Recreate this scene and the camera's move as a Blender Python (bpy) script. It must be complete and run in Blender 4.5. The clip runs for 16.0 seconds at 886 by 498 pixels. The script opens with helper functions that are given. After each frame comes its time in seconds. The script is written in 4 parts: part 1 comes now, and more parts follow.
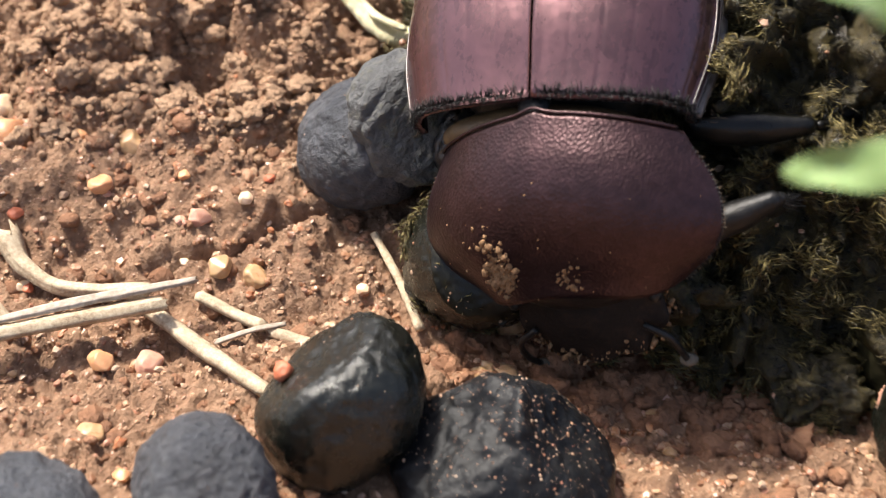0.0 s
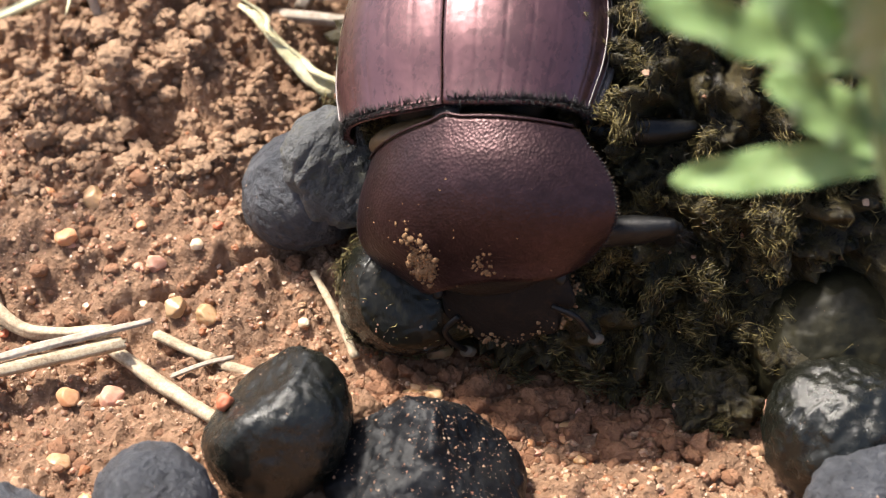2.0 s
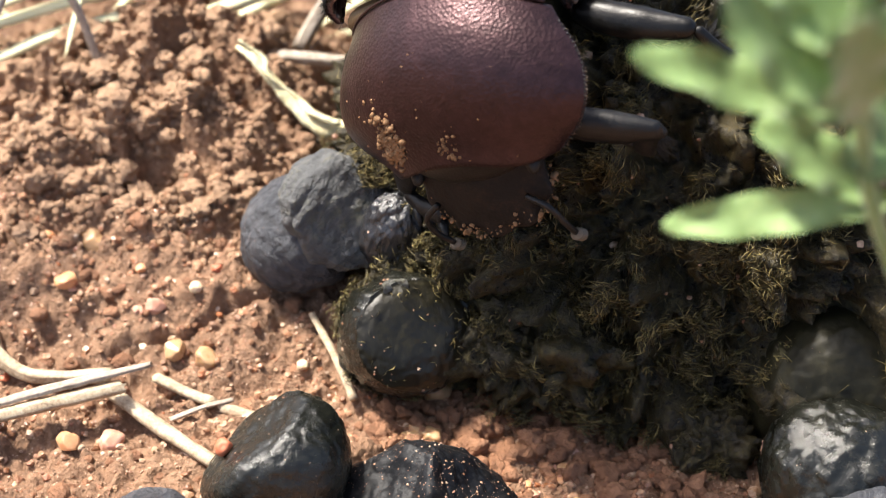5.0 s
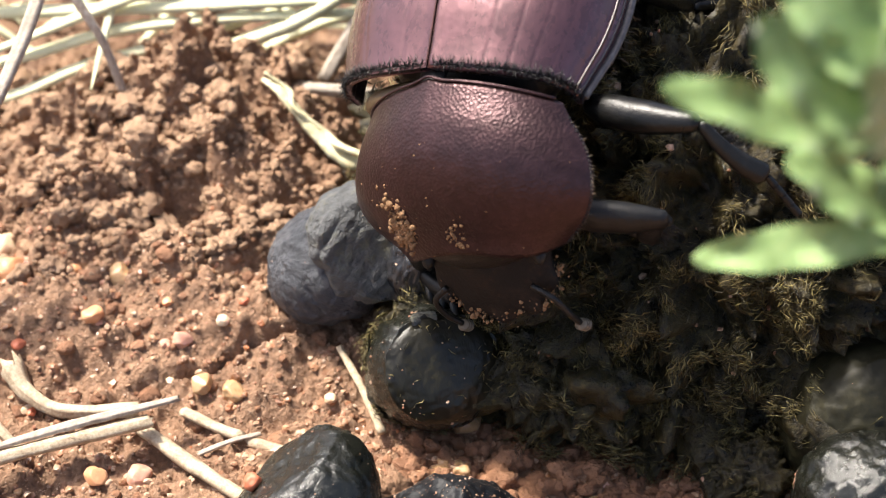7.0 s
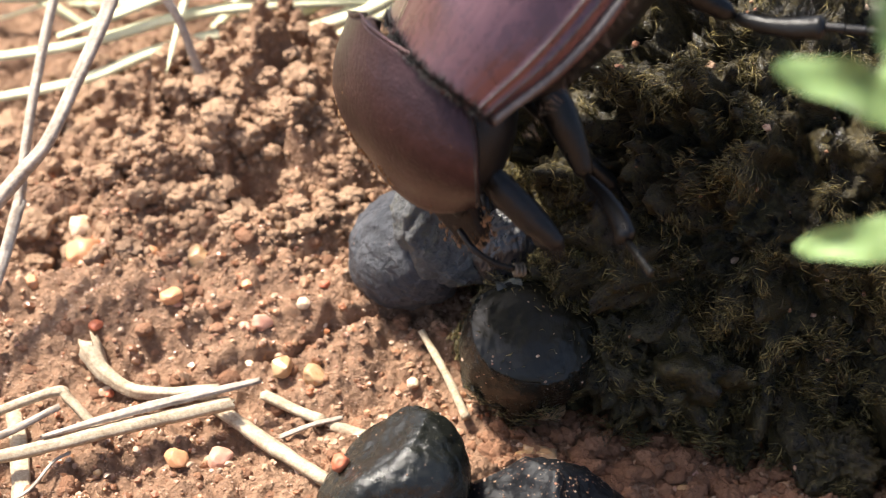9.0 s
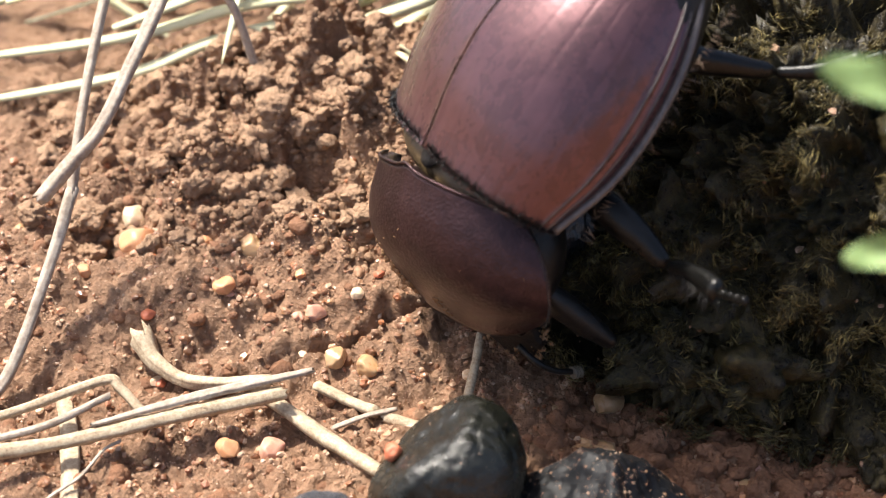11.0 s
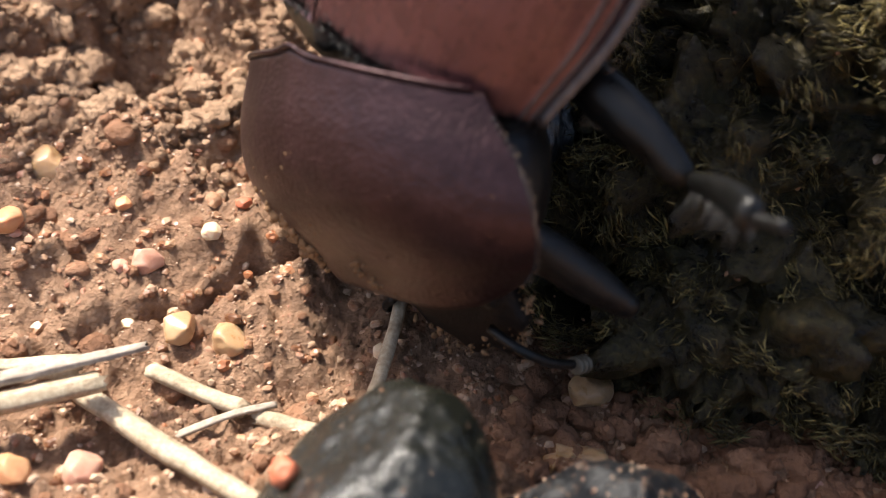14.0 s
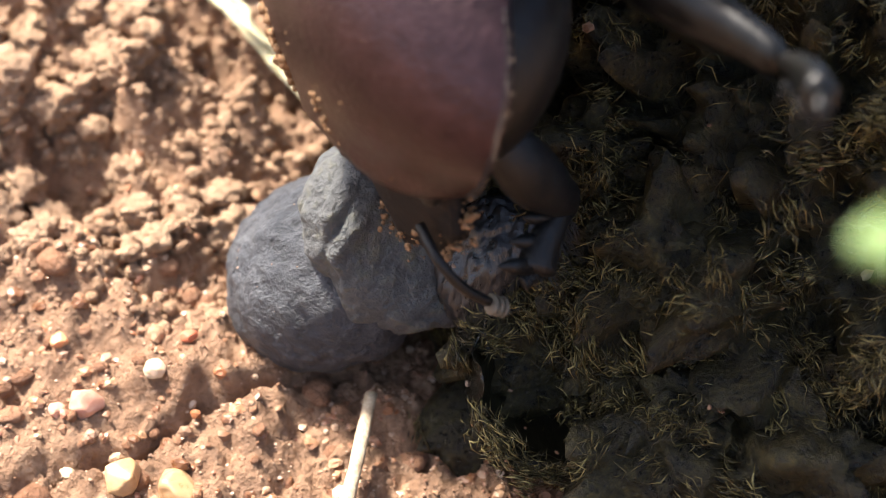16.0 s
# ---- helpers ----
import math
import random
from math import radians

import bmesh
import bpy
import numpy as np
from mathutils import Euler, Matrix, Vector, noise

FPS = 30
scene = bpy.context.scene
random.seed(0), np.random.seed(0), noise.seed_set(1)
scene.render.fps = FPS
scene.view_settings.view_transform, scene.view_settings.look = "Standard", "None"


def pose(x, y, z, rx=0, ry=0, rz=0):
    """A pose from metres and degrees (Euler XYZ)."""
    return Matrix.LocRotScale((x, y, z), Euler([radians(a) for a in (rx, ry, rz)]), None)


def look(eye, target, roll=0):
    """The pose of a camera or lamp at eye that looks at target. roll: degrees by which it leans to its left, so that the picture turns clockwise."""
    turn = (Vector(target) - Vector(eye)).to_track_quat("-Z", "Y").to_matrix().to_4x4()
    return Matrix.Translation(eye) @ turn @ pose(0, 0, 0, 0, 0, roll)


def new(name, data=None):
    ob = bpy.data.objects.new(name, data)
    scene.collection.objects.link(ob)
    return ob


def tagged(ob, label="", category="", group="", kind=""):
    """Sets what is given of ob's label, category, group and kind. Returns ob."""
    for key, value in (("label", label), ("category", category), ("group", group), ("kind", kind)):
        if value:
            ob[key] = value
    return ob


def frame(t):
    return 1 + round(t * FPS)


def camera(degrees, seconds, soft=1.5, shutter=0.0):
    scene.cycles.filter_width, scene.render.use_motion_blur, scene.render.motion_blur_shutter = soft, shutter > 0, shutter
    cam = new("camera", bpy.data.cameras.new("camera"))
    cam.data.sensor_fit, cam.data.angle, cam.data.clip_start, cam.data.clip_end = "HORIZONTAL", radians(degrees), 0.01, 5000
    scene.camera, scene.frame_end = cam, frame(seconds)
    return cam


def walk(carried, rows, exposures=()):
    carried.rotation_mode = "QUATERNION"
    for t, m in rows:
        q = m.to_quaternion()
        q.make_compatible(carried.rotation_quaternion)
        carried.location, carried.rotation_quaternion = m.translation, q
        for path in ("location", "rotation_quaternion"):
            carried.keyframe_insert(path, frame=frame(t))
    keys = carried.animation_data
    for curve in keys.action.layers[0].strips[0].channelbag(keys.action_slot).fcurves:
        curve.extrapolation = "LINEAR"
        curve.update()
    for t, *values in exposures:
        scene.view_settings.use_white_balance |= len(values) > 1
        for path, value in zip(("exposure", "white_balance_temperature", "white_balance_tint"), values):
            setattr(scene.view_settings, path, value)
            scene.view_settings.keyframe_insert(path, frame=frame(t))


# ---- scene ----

# ---- camera ----
cam = camera(30.0, 16.0, soft=1.0, shutter=0.4)
CM = 0.01
# seconds; eye in centimetres; yaw, pitch, roll in degrees
PATH = [
    (0, 1.210, -8.180, 6.563, -0.10, -36.72, 6.34),
    (0.5, 1.587, -8.797, 7.220, 1.63, -37.62, 4.67),
    (1, 1.802, -8.814, 7.354, 1.97, -37.60, 3.71),
    (1.5, 1.927, -8.850, 7.464, 2.03, -37.24, 3.10),
    (2, 1.929, -8.869, 7.462, 1.64, -36.91, 3.09),
    (2.5, 1.887, -8.878, 7.459, 1.29, -36.71, 3.11),
    (3, 1.924, -8.869, 7.468, 1.22, -36.59, 3.27),
    (3.5, 1.928, -8.846, 7.470, 1.23, -36.67, 3.30),
    (4, 1.966, -8.821, 7.557, 1.42, -36.73, 3.14),
    (6.5, 1.948, -8.773, 7.679, 2.34, -35.59, 1.98),
    (7, 1.879, -8.755, 7.629, 2.58, -35.42, 1.94),
    (7.5, 1.864, -8.796, 7.610, 2.72, -35.33, 1.89),
    (8, 1.747, -8.847, 7.526, 2.50, -35.03, 2.03),
    (8.5, 1.583, -8.848, 7.407, 2.65, -34.91, 2.15),
    (9, 1.428, -8.801, 7.281, 3.31, -34.58, 2.08),
    (9.2, 1.436, -8.791, 7.251, 3.95, -34.45, 1.80),
    (11.3, 1.478, -8.729, 6.825, 5.99, -33.82, 0.79),
    (11.5, 1.455, -8.503, 6.683, 5.79, -34.12, 0.92),
    (12, 1.327, -8.038, 6.320, 4.67, -34.43, 1.66),
    (12.5, 1.130, -7.439, 5.795, 3.08, -34.42, 2.49),
    (13, 1.010, -6.956, 5.377, 1.57, -34.14, 3.30),
    (13.5, 0.900, -6.477, 4.930, -0.17, -33.40, 4.16),
    (14, 0.728, -5.998, 4.621, -2.56, -33.39, 5.39),
    (14.2, 0.677, -5.688, 4.516, -3.40, -34.11, 6.42),
    (14.5, 0.664, -5.469, 4.586, -4.58, -35.53, 6.25),
    (15, 0.834, -5.383, 4.747, -6.26, -34.13, 5.97),
    (15.5, 0.767, -5.340, 4.770, -4.11, -32.80, 4.27),
    (16, 0.745, -5.307, 4.768, -3.95, -32.99, 4.39),
]


def aim(x, y, z, yaw, pitch, roll):
    return pose(x * CM, y * CM, z * CM, 0, 0, yaw) @ pose(0, 0, 0, 90 + pitch) @ pose(0, 0, 0, 0, 0, roll)


walk(cam, [(row[0], aim(*row[1:])) for row in PATH], exposures=[(0.0, 1.15), (3.0, 1.25), (4.0, 1.42), (9.0, 1.42), (11.5, 1.2), (13.0, 1.22), (14.5, 1.40), (15.2, 1.84), (16.0, 1.88)])
cam.data.dof.use_dof = True
cam.data.dof.aperture_fstop = 49

# ---- light ----
world = bpy.data.worlds.new("sky")
scene.world = world
world.use_nodes = True
sky = world.node_tree.nodes.new("ShaderNodeTexSky")
sky.sky_type = "NISHITA"
sky.sun_disc = False
sky.air_density, sky.dust_density, sky.ozone_density = 0.7, 4.0, 0.4   # a hazy, whitish sky
SUN_EL, SUN_AZ = 60.0, -68.0   # azimuth from +y, clockwise
sky.sun_elevation, sky.sun_rotation = radians(SUN_EL), radians(SUN_AZ)
background = world.node_tree.nodes["Background"]
background.inputs[1].default_value = 0.12
world.node_tree.links.new(sky.outputs[0], background.inputs[0])
sun = new("sun", bpy.data.lights.new("sun", "SUN"))
sun.data.energy, sun.data.angle, sun.data.color = 4.25, radians(6.0), (1.0, 0.935, 0.84)
sx = math.sin(radians(SUN_AZ)) * math.cos(radians(SUN_EL))
sy = math.cos(radians(SUN_AZ)) * math.cos(radians(SUN_EL))
sun.matrix_basis = look((sx, sy, math.sin(radians(SUN_EL))), (0, 0, 0))


# ---- numbers and noise ----
def lattice(i, j, k, seed):
    n = (i * 374761393 + j * 668265263 + k * 2147483647 + seed * 1274126177) & 0xFFFFFFFF
    n = ((n ^ (n >> 13)) * 1274126177) & 0xFFFFFFFF
    n = n ^ (n >> 16)
    return (n & 0xFFFF) / 32767.5 - 1.0


def grain(p, size, seed=0):
    """Smooth value noise of -1 to 1 at the rows of p."""
    q = np.asarray(p, float) / size
    f = np.floor(q)
    w = q - f
    w = w * w * (3 - 2 * w)
    i, j, k = (f[:, n].astype(np.int64) for n in range(3))
    out = 0
    for a in (0, 1):
        for b in (0, 1):
            for c in (0, 1):
                wt = (w[:, 0] if a else 1 - w[:, 0]) * (w[:, 1] if b else 1 - w[:, 1]) * (w[:, 2] if c else 1 - w[:, 2])
                out = out + wt * lattice(i + a, j + b, k + c, seed)
    return out


def rough(p, size, octaves=4, seed=0, gain=0.5):
    out, amp = 0, 1.0
    for n in range(octaves):
        out = out + amp * grain(p, size / 2 ** n, seed + 17 * n)
        amp *= gain
    return out


def swell(v):
    return 1 / (1 + np.exp(-np.clip(v, -40, 40)))


# ---- materials ----
def material(name, colours, size=0.004, fine=0.0008, roughness=(0.6, 0.9), bump=0.4, metallic=0.0, specular=0.5, coat=0.0, sheen=0.0,
             per_piece=0.0, bump_size=None, subsurface=0.0, stretch=(1, 1, 1), pits=0.0, tint=None, pit_depth=0.18):
    """Colours mixed by a coarse and a fine noise; size and fine in metres."""
    m = bpy.data.materials.new(name)
    m.use_nodes = True
    nt = m.node_tree
    b = nt.nodes["Principled BSDF"]
    tc = nt.nodes.new("ShaderNodeTexCoord")
    mp = nt.nodes.new("ShaderNodeMapping")
    mp.inputs["Scale"].default_value = stretch
    nt.links.new(tc.outputs["Object"], mp.inputs[0])
    n1, n2 = nt.nodes.new("ShaderNodeTexNoise"), nt.nodes.new("ShaderNodeTexNoise")
    for n, s in ((n1, size), (n2, fine)):
        n.inputs["Scale"].default_value = 1 / s
        n.inputs["Detail"].default_value = 6
        n.inputs["Roughness"].default_value = 0.65
        nt.links.new(mp.outputs[0], n.inputs["Vector"])
    mixed = nt.nodes.new("ShaderNodeMath")
    mixed.operation = "MULTIPLY_ADD"
    mixed.inputs[1].default_value = 0.5
    nt.links.new(n2.outputs["Fac"], mixed.inputs[0])
    half = nt.nodes.new("ShaderNodeMath")
    half.operation = "MULTIPLY"
    half.inputs[1].default_value = 0.5
    nt.links.new(n1.outputs["Fac"], half.inputs[0])
    nt.links.new(half.outputs[0], mixed.inputs[2])
    value = mixed.outputs[0]
    if per_piece:
        info = nt.nodes.new("ShaderNodeNewGeometry")
        isl = nt.nodes.new("ShaderNodeMath")
        isl.operation = "MULTIPLY_ADD"
        isl.inputs[1].default_value = per_piece
        shift = nt.nodes.new("ShaderNodeMath")
        shift.operation = "SUBTRACT"
        shift.inputs[1].default_value = per_piece / 2
        nt.links.new(info.outputs["Random Per Island"], isl.inputs[0])
        nt.links.new(value, shift.inputs[0])
        nt.links.new(shift.outputs[0], isl.inputs[2])
        value = isl.outputs[0]
    ramp = nt.nodes.new("ShaderNodeValToRGB")
    steps = np.linspace(0.3, 0.7, len(colours)) if not per_piece else np.linspace(0.12, 0.88, len(colours))
    while len(ramp.color_ramp.elements) < len(colours):
        ramp.color_ramp.elements.new(0.5)
    for e, at, c in zip(ramp.color_ramp.elements, steps, colours):
        e.position, e.color = at, (*c, 1)
    nt.links.new(value, ramp.inputs[0])
    nt.links.new(ramp.outputs[0], b.inputs["Base Color"])
    rr = nt.nodes.new("ShaderNodeMapRange")
    rr.inputs["From Min"].default_value, rr.inputs["From Max"].default_value = 0.3, 0.7
    rr.inputs["To Min"].default_value, rr.inputs["To Max"].default_value = roughness
    nt.links.new(mixed.outputs[0], rr.inputs[0])
    nt.links.new(rr.outputs[0], b.inputs["Roughness"])
    b.inputs["Metallic"].default_value = metallic
    b.inputs["Specular IOR Level"].default_value = specular
    b.inputs["Coat Weight"].default_value = coat
    if tint:
        b.inputs["Specular Tint"].default_value = (*tint, 1)
    b.inputs["Coat Roughness"].default_value = 0.34
    b.inputs["Coat IOR"].default_value = 1.7
    b.inputs["Sheen Weight"].default_value = sheen
    if subsurface:
        b.inputs["Subsurface Weight"].default_value = subsurface
        b.inputs["Subsurface Radius"].default_value = (0.0012, 0.0008, 0.0004)
        b.inputs["Subsurface Scale"].default_value = 0.5
    if bump:
        bp = nt.nodes.new("ShaderNodeBump")
        bp.inputs["Strength"].default_value = bump
        bp.inputs["Distance"].default_value = (bump_size or fine) * 0.5
        nt.links.new(mixed.outputs[0] if not bump_size else n2.outputs["Fac"], bp.inputs["Height"])
        nt.links.new(bp.outputs[0], b.inputs["Normal"])
        if pits:
            vo = nt.nodes.new("ShaderNodeTexVoronoi")
            vo.inputs["Scale"].default_value = 1 / pits
            nt.links.new(tc.outputs["Object"], vo.inputs["Vector"])
            b2 = nt.nodes.new("ShaderNodeBump")
            b2.inputs["Strength"].default_value = pit_depth
            b2.inputs["Distance"].default_value = pits * 0.35
            nt.links.new(vo.outputs["Distance"], b2.inputs["Height"])
            nt.links.new(bp.outputs[0], b2.inputs["Normal"])
            nt.links.new(b2.outputs[0], b.inputs["Normal"])
    return m


SOIL = material("red_soil", [(0.11, 0.057, 0.032), (0.268, 0.151, 0.087), (0.425, 0.273, 0.175)], 0.003, 0.0005, (0.55, 0.95), 1.0, specular=0.4, bump_size=0.0011, pits=0.00035, pit_depth=0.7)
CLOD = material("soil_crumb", [(0.172, 0.099, 0.058), (0.32, 0.198, 0.12), (0.445, 0.295, 0.193)], 0.002, 0.0004, (0.8, 0.95), 1.0, specular=0.25, per_piece=0.3, bump_size=0.0008, pits=0.0003, pit_depth=0.6)
DAMP = material("damp_red_soil", [(0.13, 0.055, 0.027), (0.25, 0.12, 0.062), (0.38, 0.20, 0.115)], 0.002, 0.0004, (0.5, 0.9), 1.0, specular=0.4, per_piece=0.35, bump_size=0.0008, pits=0.0003, pit_depth=0.6)
GRIT = material("quartz_grit", [(0.20, 0.095, 0.05), (0.30, 0.165, 0.095), (0.38, 0.235, 0.145), (0.46, 0.33, 0.23), (0.32, 0.14, 0.08)], 0.002, 0.0004, (0.25, 0.6), 0.3, per_piece=0.9)
GRAIN = material("glassy_grain", [(0.15, 0.065, 0.03), (0.25, 0.12, 0.065), (0.33, 0.18, 0.10), (0.44, 0.29, 0.18), (0.30, 0.115, 0.05)], 0.002, 0.0004, (0.15, 0.5), 0.4, per_piece=0.9, subsurface=0.1)
PEBBLES = [material("orange_quartz", [(0.46, 0.20, 0.09), (0.6, 0.34, 0.18)], 0.002, 0.0004, (0.3, 0.6), 0.4, subsurface=0.25),
           material("pale_quartz", [(0.52, 0.36, 0.22), (0.72, 0.58, 0.42)], 0.002, 0.0004, (0.25, 0.6), 0.4, subsurface=0.25),
           material("pink_feldspar", [(0.45, 0.20, 0.13), (0.62, 0.37, 0.27)], 0.002, 0.0004, (0.35, 0.7), 0.4, subsurface=0.2),
           material("amber_quartz", [(0.34, 0.19, 0.09), (0.5, 0.33, 0.18)], 0.002, 0.0004, (0.2, 0.5), 0.4, subsurface=0.3),
           material("red_stone", [(0.38, 0.09, 0.04), (0.55, 0.18, 0.09)], 0.002, 0.0004, (0.4, 0.7), 0.4)]
WET = material("wet_dung_skin", [(0.0035, 0.004, 0.0028), (0.008, 0.0085, 0.006), (0.016, 0.015, 0.010)], 0.0025, 0.0005, (0.18, 0.34), 0.6, specular=0.52, bump_size=0.0004)
DUSTY = material("dusty_dung_skin", [(0.0025, 0.003, 0.004), (0.006, 0.0066, 0.008), (0.015, 0.013, 0.011)], 0.003, 0.0005, (0.36, 0.58), 0.9, specular=0.24, stretch=(1, 1, 0.5))
WRINKLED = material("wrinkled_dung_skin", [(0.007, 0.007, 0.008), (0.016, 0.016, 0.018), (0.036, 0.035, 0.036)], 0.002, 0.0005, (0.2, 0.4), 1.0, specular=0.8, stretch=(1, 1, 0.35))
BLUISH = material("dry_dung_skin", [(0.016, 0.0175, 0.021), (0.05, 0.053, 0.062), (0.11, 0.113, 0.122)], 0.0028, 0.0005, (0.42, 0.62), 1.0, specular=0.5, bump_size=0.001)
GREYISH = material("broken_dung_skin", [(0.035, 0.036, 0.037), (0.095, 0.097, 0.098), (0.17, 0.162, 0.105)], 0.003, 0.0006, (0.5, 0.75), 1.0, specular=0.4, bump_size=0.0012)
OLIVE = material("olive_dung_skin", [(0.007, 0.0065, 0.003), (0.018, 0.016, 0.007), (0.032, 0.028, 0.012)], 0.005, 0.0006, (0.4, 0.6), 0.35, specular=0.25)
PULP = material("dung_pulp", [(0.004, 0.0036, 0.0017), (0.010, 0.0085, 0.0036), (0.024, 0.02, 0.0075)], 0.003, 0.0005, (0.28, 0.48), 0.45, specular=0.4, stretch=(1, 0.4, 1))
BALL = material("ball_dung", [(0.003, 0.0024, 0.0012), (0.011, 0.0086, 0.0034), (0.048, 0.037, 0.012), (0.13, 0.10, 0.034)], 0.0012, 0.00025, (0.14, 0.6), 1.0, specular=0.36, bump_size=0.0004)
FIBRE = material("plant_fibre", [(0.014, 0.011, 0.004), (0.052, 0.04, 0.013), (0.13, 0.10, 0.032), (0.3, 0.235, 0.09)], 0.006, 0.001, (0.3, 0.7), 0.2, specular=0.5, per_piece=0.8)
TUFT = material("chewed_grass", [(0.016, 0.0125, 0.004), (0.045, 0.034, 0.010), (0.085, 0.065, 0.019), (0.135, 0.105, 0.032), (0.25, 0.2, 0.075)], 0.006, 0.001, (0.35, 0.7), 0.2, specular=0.45, per_piece=0.75)
STRAW = material("bleached_straw", [(0.10, 0.065, 0.036), (0.34, 0.25, 0.16), (0.48, 0.39, 0.27), (0.58, 0.50, 0.38)], 0.0012, 0.00022, (0.6, 0.85), 1.0)
BARK = material("grey_twig", [(0.16, 0.12, 0.085), (0.36, 0.30, 0.24), (0.56, 0.50, 0.42)], 0.003, 0.0004, (0.7, 0.9), 0.7)
ROOT = material("pale_root", [(0.38, 0.33, 0.17), (0.58, 0.53, 0.33), (0.70, 0.66, 0.48)], 0.0025, 0.0005, (0.5, 0.8), 0.8, subsurface=0.1)
LEAF = material("green_leaf", [(0.10, 0.17, 0.05), (0.16, 0.25, 0.08), (0.27, 0.36, 0.16)], 0.005, 0.0006, (0.45, 0.7), 0.6, specular=0.35, sheen=0.4, subsurface=0.2)
GRASS = material("dry_grass", [(0.46, 0.46, 0.24), (0.62, 0.61, 0.38), (0.78, 0.75, 0.55)], 0.02, 0.002, (0.6, 0.85), 0.3, per_piece=0.4)
SHELL = material("copper_shell", [(0.022, 0.012, 0.0125), (0.04, 0.02, 0.0215), (0.066, 0.033, 0.036)], 0.004, 0.0006, (0.3, 0.42), 0.15, metallic=0.72, specular=0.6, pits=0.00019, pit_depth=0.42)
WING = material("copper_wing_case", [(0.075, 0.036, 0.04), (0.117, 0.054, 0.06), (0.16, 0.074, 0.082)], 0.003, 0.0006, (0.2, 0.36), 0.08, metallic=0.78, specular=0.6, coat=0.25, stretch=(1, 0.6, 1), pits=0.0006, pit_depth=0.06)
BLACK = material("black_cuticle", [(0.003, 0.003, 0.003), (0.006, 0.006, 0.006), (0.016, 0.013, 0.011)], 0.002, 0.0003, (0.3, 0.55), 0.7, specular=0.35)
LEG = material("glossy_black_cuticle", [(0.002, 0.002, 0.002), (0.004, 0.004, 0.0035), (0.010, 0.009, 0.008)], 0.002, 0.0003, (0.22, 0.42), 0.4, specular=0.3)
HEAD = material("dirty_cuticle", [(0.004, 0.0033, 0.003), (0.010, 0.0076, 0.0064), (0.04, 0.024, 0.015)], 0.0015, 0.0003, (0.5, 0.8), 1.0, specular=0.2)
# Lighter grey paints in the light that the ribs catch; the margin shares it.
RIB = material("rib_sheen_and_margin", [(0.05, 0.042, 0.04), (0.1, 0.088, 0.085), (0.16, 0.145, 0.14)], 0.002, 0.0004, (0.3, 0.5), 0.3, metallic=0.4, specular=0.6)
BROWNJOINT = material("joint_skin", [(0.02, 0.012, 0.006), (0.08, 0.05, 0.02), (0.15, 0.10, 0.045)], 0.002, 0.0004, (0.4, 0.7), 0.5)
PALEHAIR = material("brown_hair", [(0.07, 0.045, 0.028), (0.16, 0.11, 0.07)], 0.002, 0.0005, (0.5, 0.7), 0.0)
DIRT = material("stuck_dirt", [(0.10, 0.055, 0.026), (0.21, 0.12, 0.06), (0.32, 0.19, 0.105)], 0.002, 0.0004, (0.8, 0.95), 0.9, specular=0.25)
CLUB = material("antenna_club", [(0.07, 0.056, 0.037), (0.15, 0.125, 0.09)], 0.001, 0.0003, (0.5, 0.7), 0.2)


# ---- building ----
def mesh_of(name, verts, faces, mat, smooth=True):
    me = bpy.data.meshes.new(name)
    me.from_pydata((np.asarray(verts) * CM).tolist(), [], faces if isinstance(faces, list) else np.asarray(faces).tolist())
    me.materials.append(mat)
    me.polygons.foreach_set("use_smooth", [smooth] * len(me.polygons))
    me.update()
    return me


def part(name, vf, mat, parent=None, label="", smooth=True, at=None):
    ob = new(name, mesh_of(name, vf[0], vf[1], mat, smooth))
    if parent is not None:
        ob.parent = parent
    if at is not None:
        ob.matrix_basis = at
    return tagged(ob, label) if label else ob


BALLS = {}


def ico(level):
    if level not in BALLS:
        bm = bmesh.new()
        bmesh.ops.create_icosphere(bm, subdivisions=level, radius=1)
        bm.verts.ensure_lookup_table()
        BALLS[level] = (np.array([v.co[:] for v in bm.verts]), np.array([[v.index for v in f.verts] for f in bm.faces]))
        bm.free()
    return BALLS[level][0].copy(), BALLS[level][1]


def joined(pieces):
    verts, faces, n = [], [], 0
    for v, f in pieces:
        verts.append(np.asarray(v))
        faces += [[i + n for i in face] for face in (f.tolist() if hasattr(f, "tolist") else f)]
        n += len(v)
    return np.concatenate(verts), faces


def scattered(base, spots, sizes, seed, squash=0.75, wobble=0.35):
    """Many turned and dented copies of a small ball, as one list of verts and faces."""
    rng = np.random.default_rng(seed)
    bv, bf = base
    n, k = len(spots), len(bv)
    q = rng.normal(size=(n, 4))
    q /= np.linalg.norm(q, axis=1)[:, None]
    w, x, y, z = q.T
    R = np.stack([1 - 2 * (y * y + z * z), 2 * (x * y - w * z), 2 * (x * z + w * y), 2 * (x * y + w * z), 1 - 2 * (x * x + z * z), 2 * (y * z - w * x),
                  2 * (x * z - w * y), 2 * (y * z + w * x), 1 - 2 * (x * x + y * y)], 1).reshape(n, 3, 3)
    scale = sizes[:, None] * (1 + rng.uniform(-0.3, 0.3, (n, 3)))
    v = bv[None] * (1 + wobble * rng.uniform(-1, 1, (n, k, 1))) * scale[:, None]
    v = np.einsum("nij,nkj->nki", R, v)
    v[:, :, 2] *= squash
    v += np.asarray(spots)[:, None]
    f = (bf[None] + (np.arange(n) * k)[:, None, None]).reshape(-1, bf.shape[1])
    return v.reshape(-1, 3), f


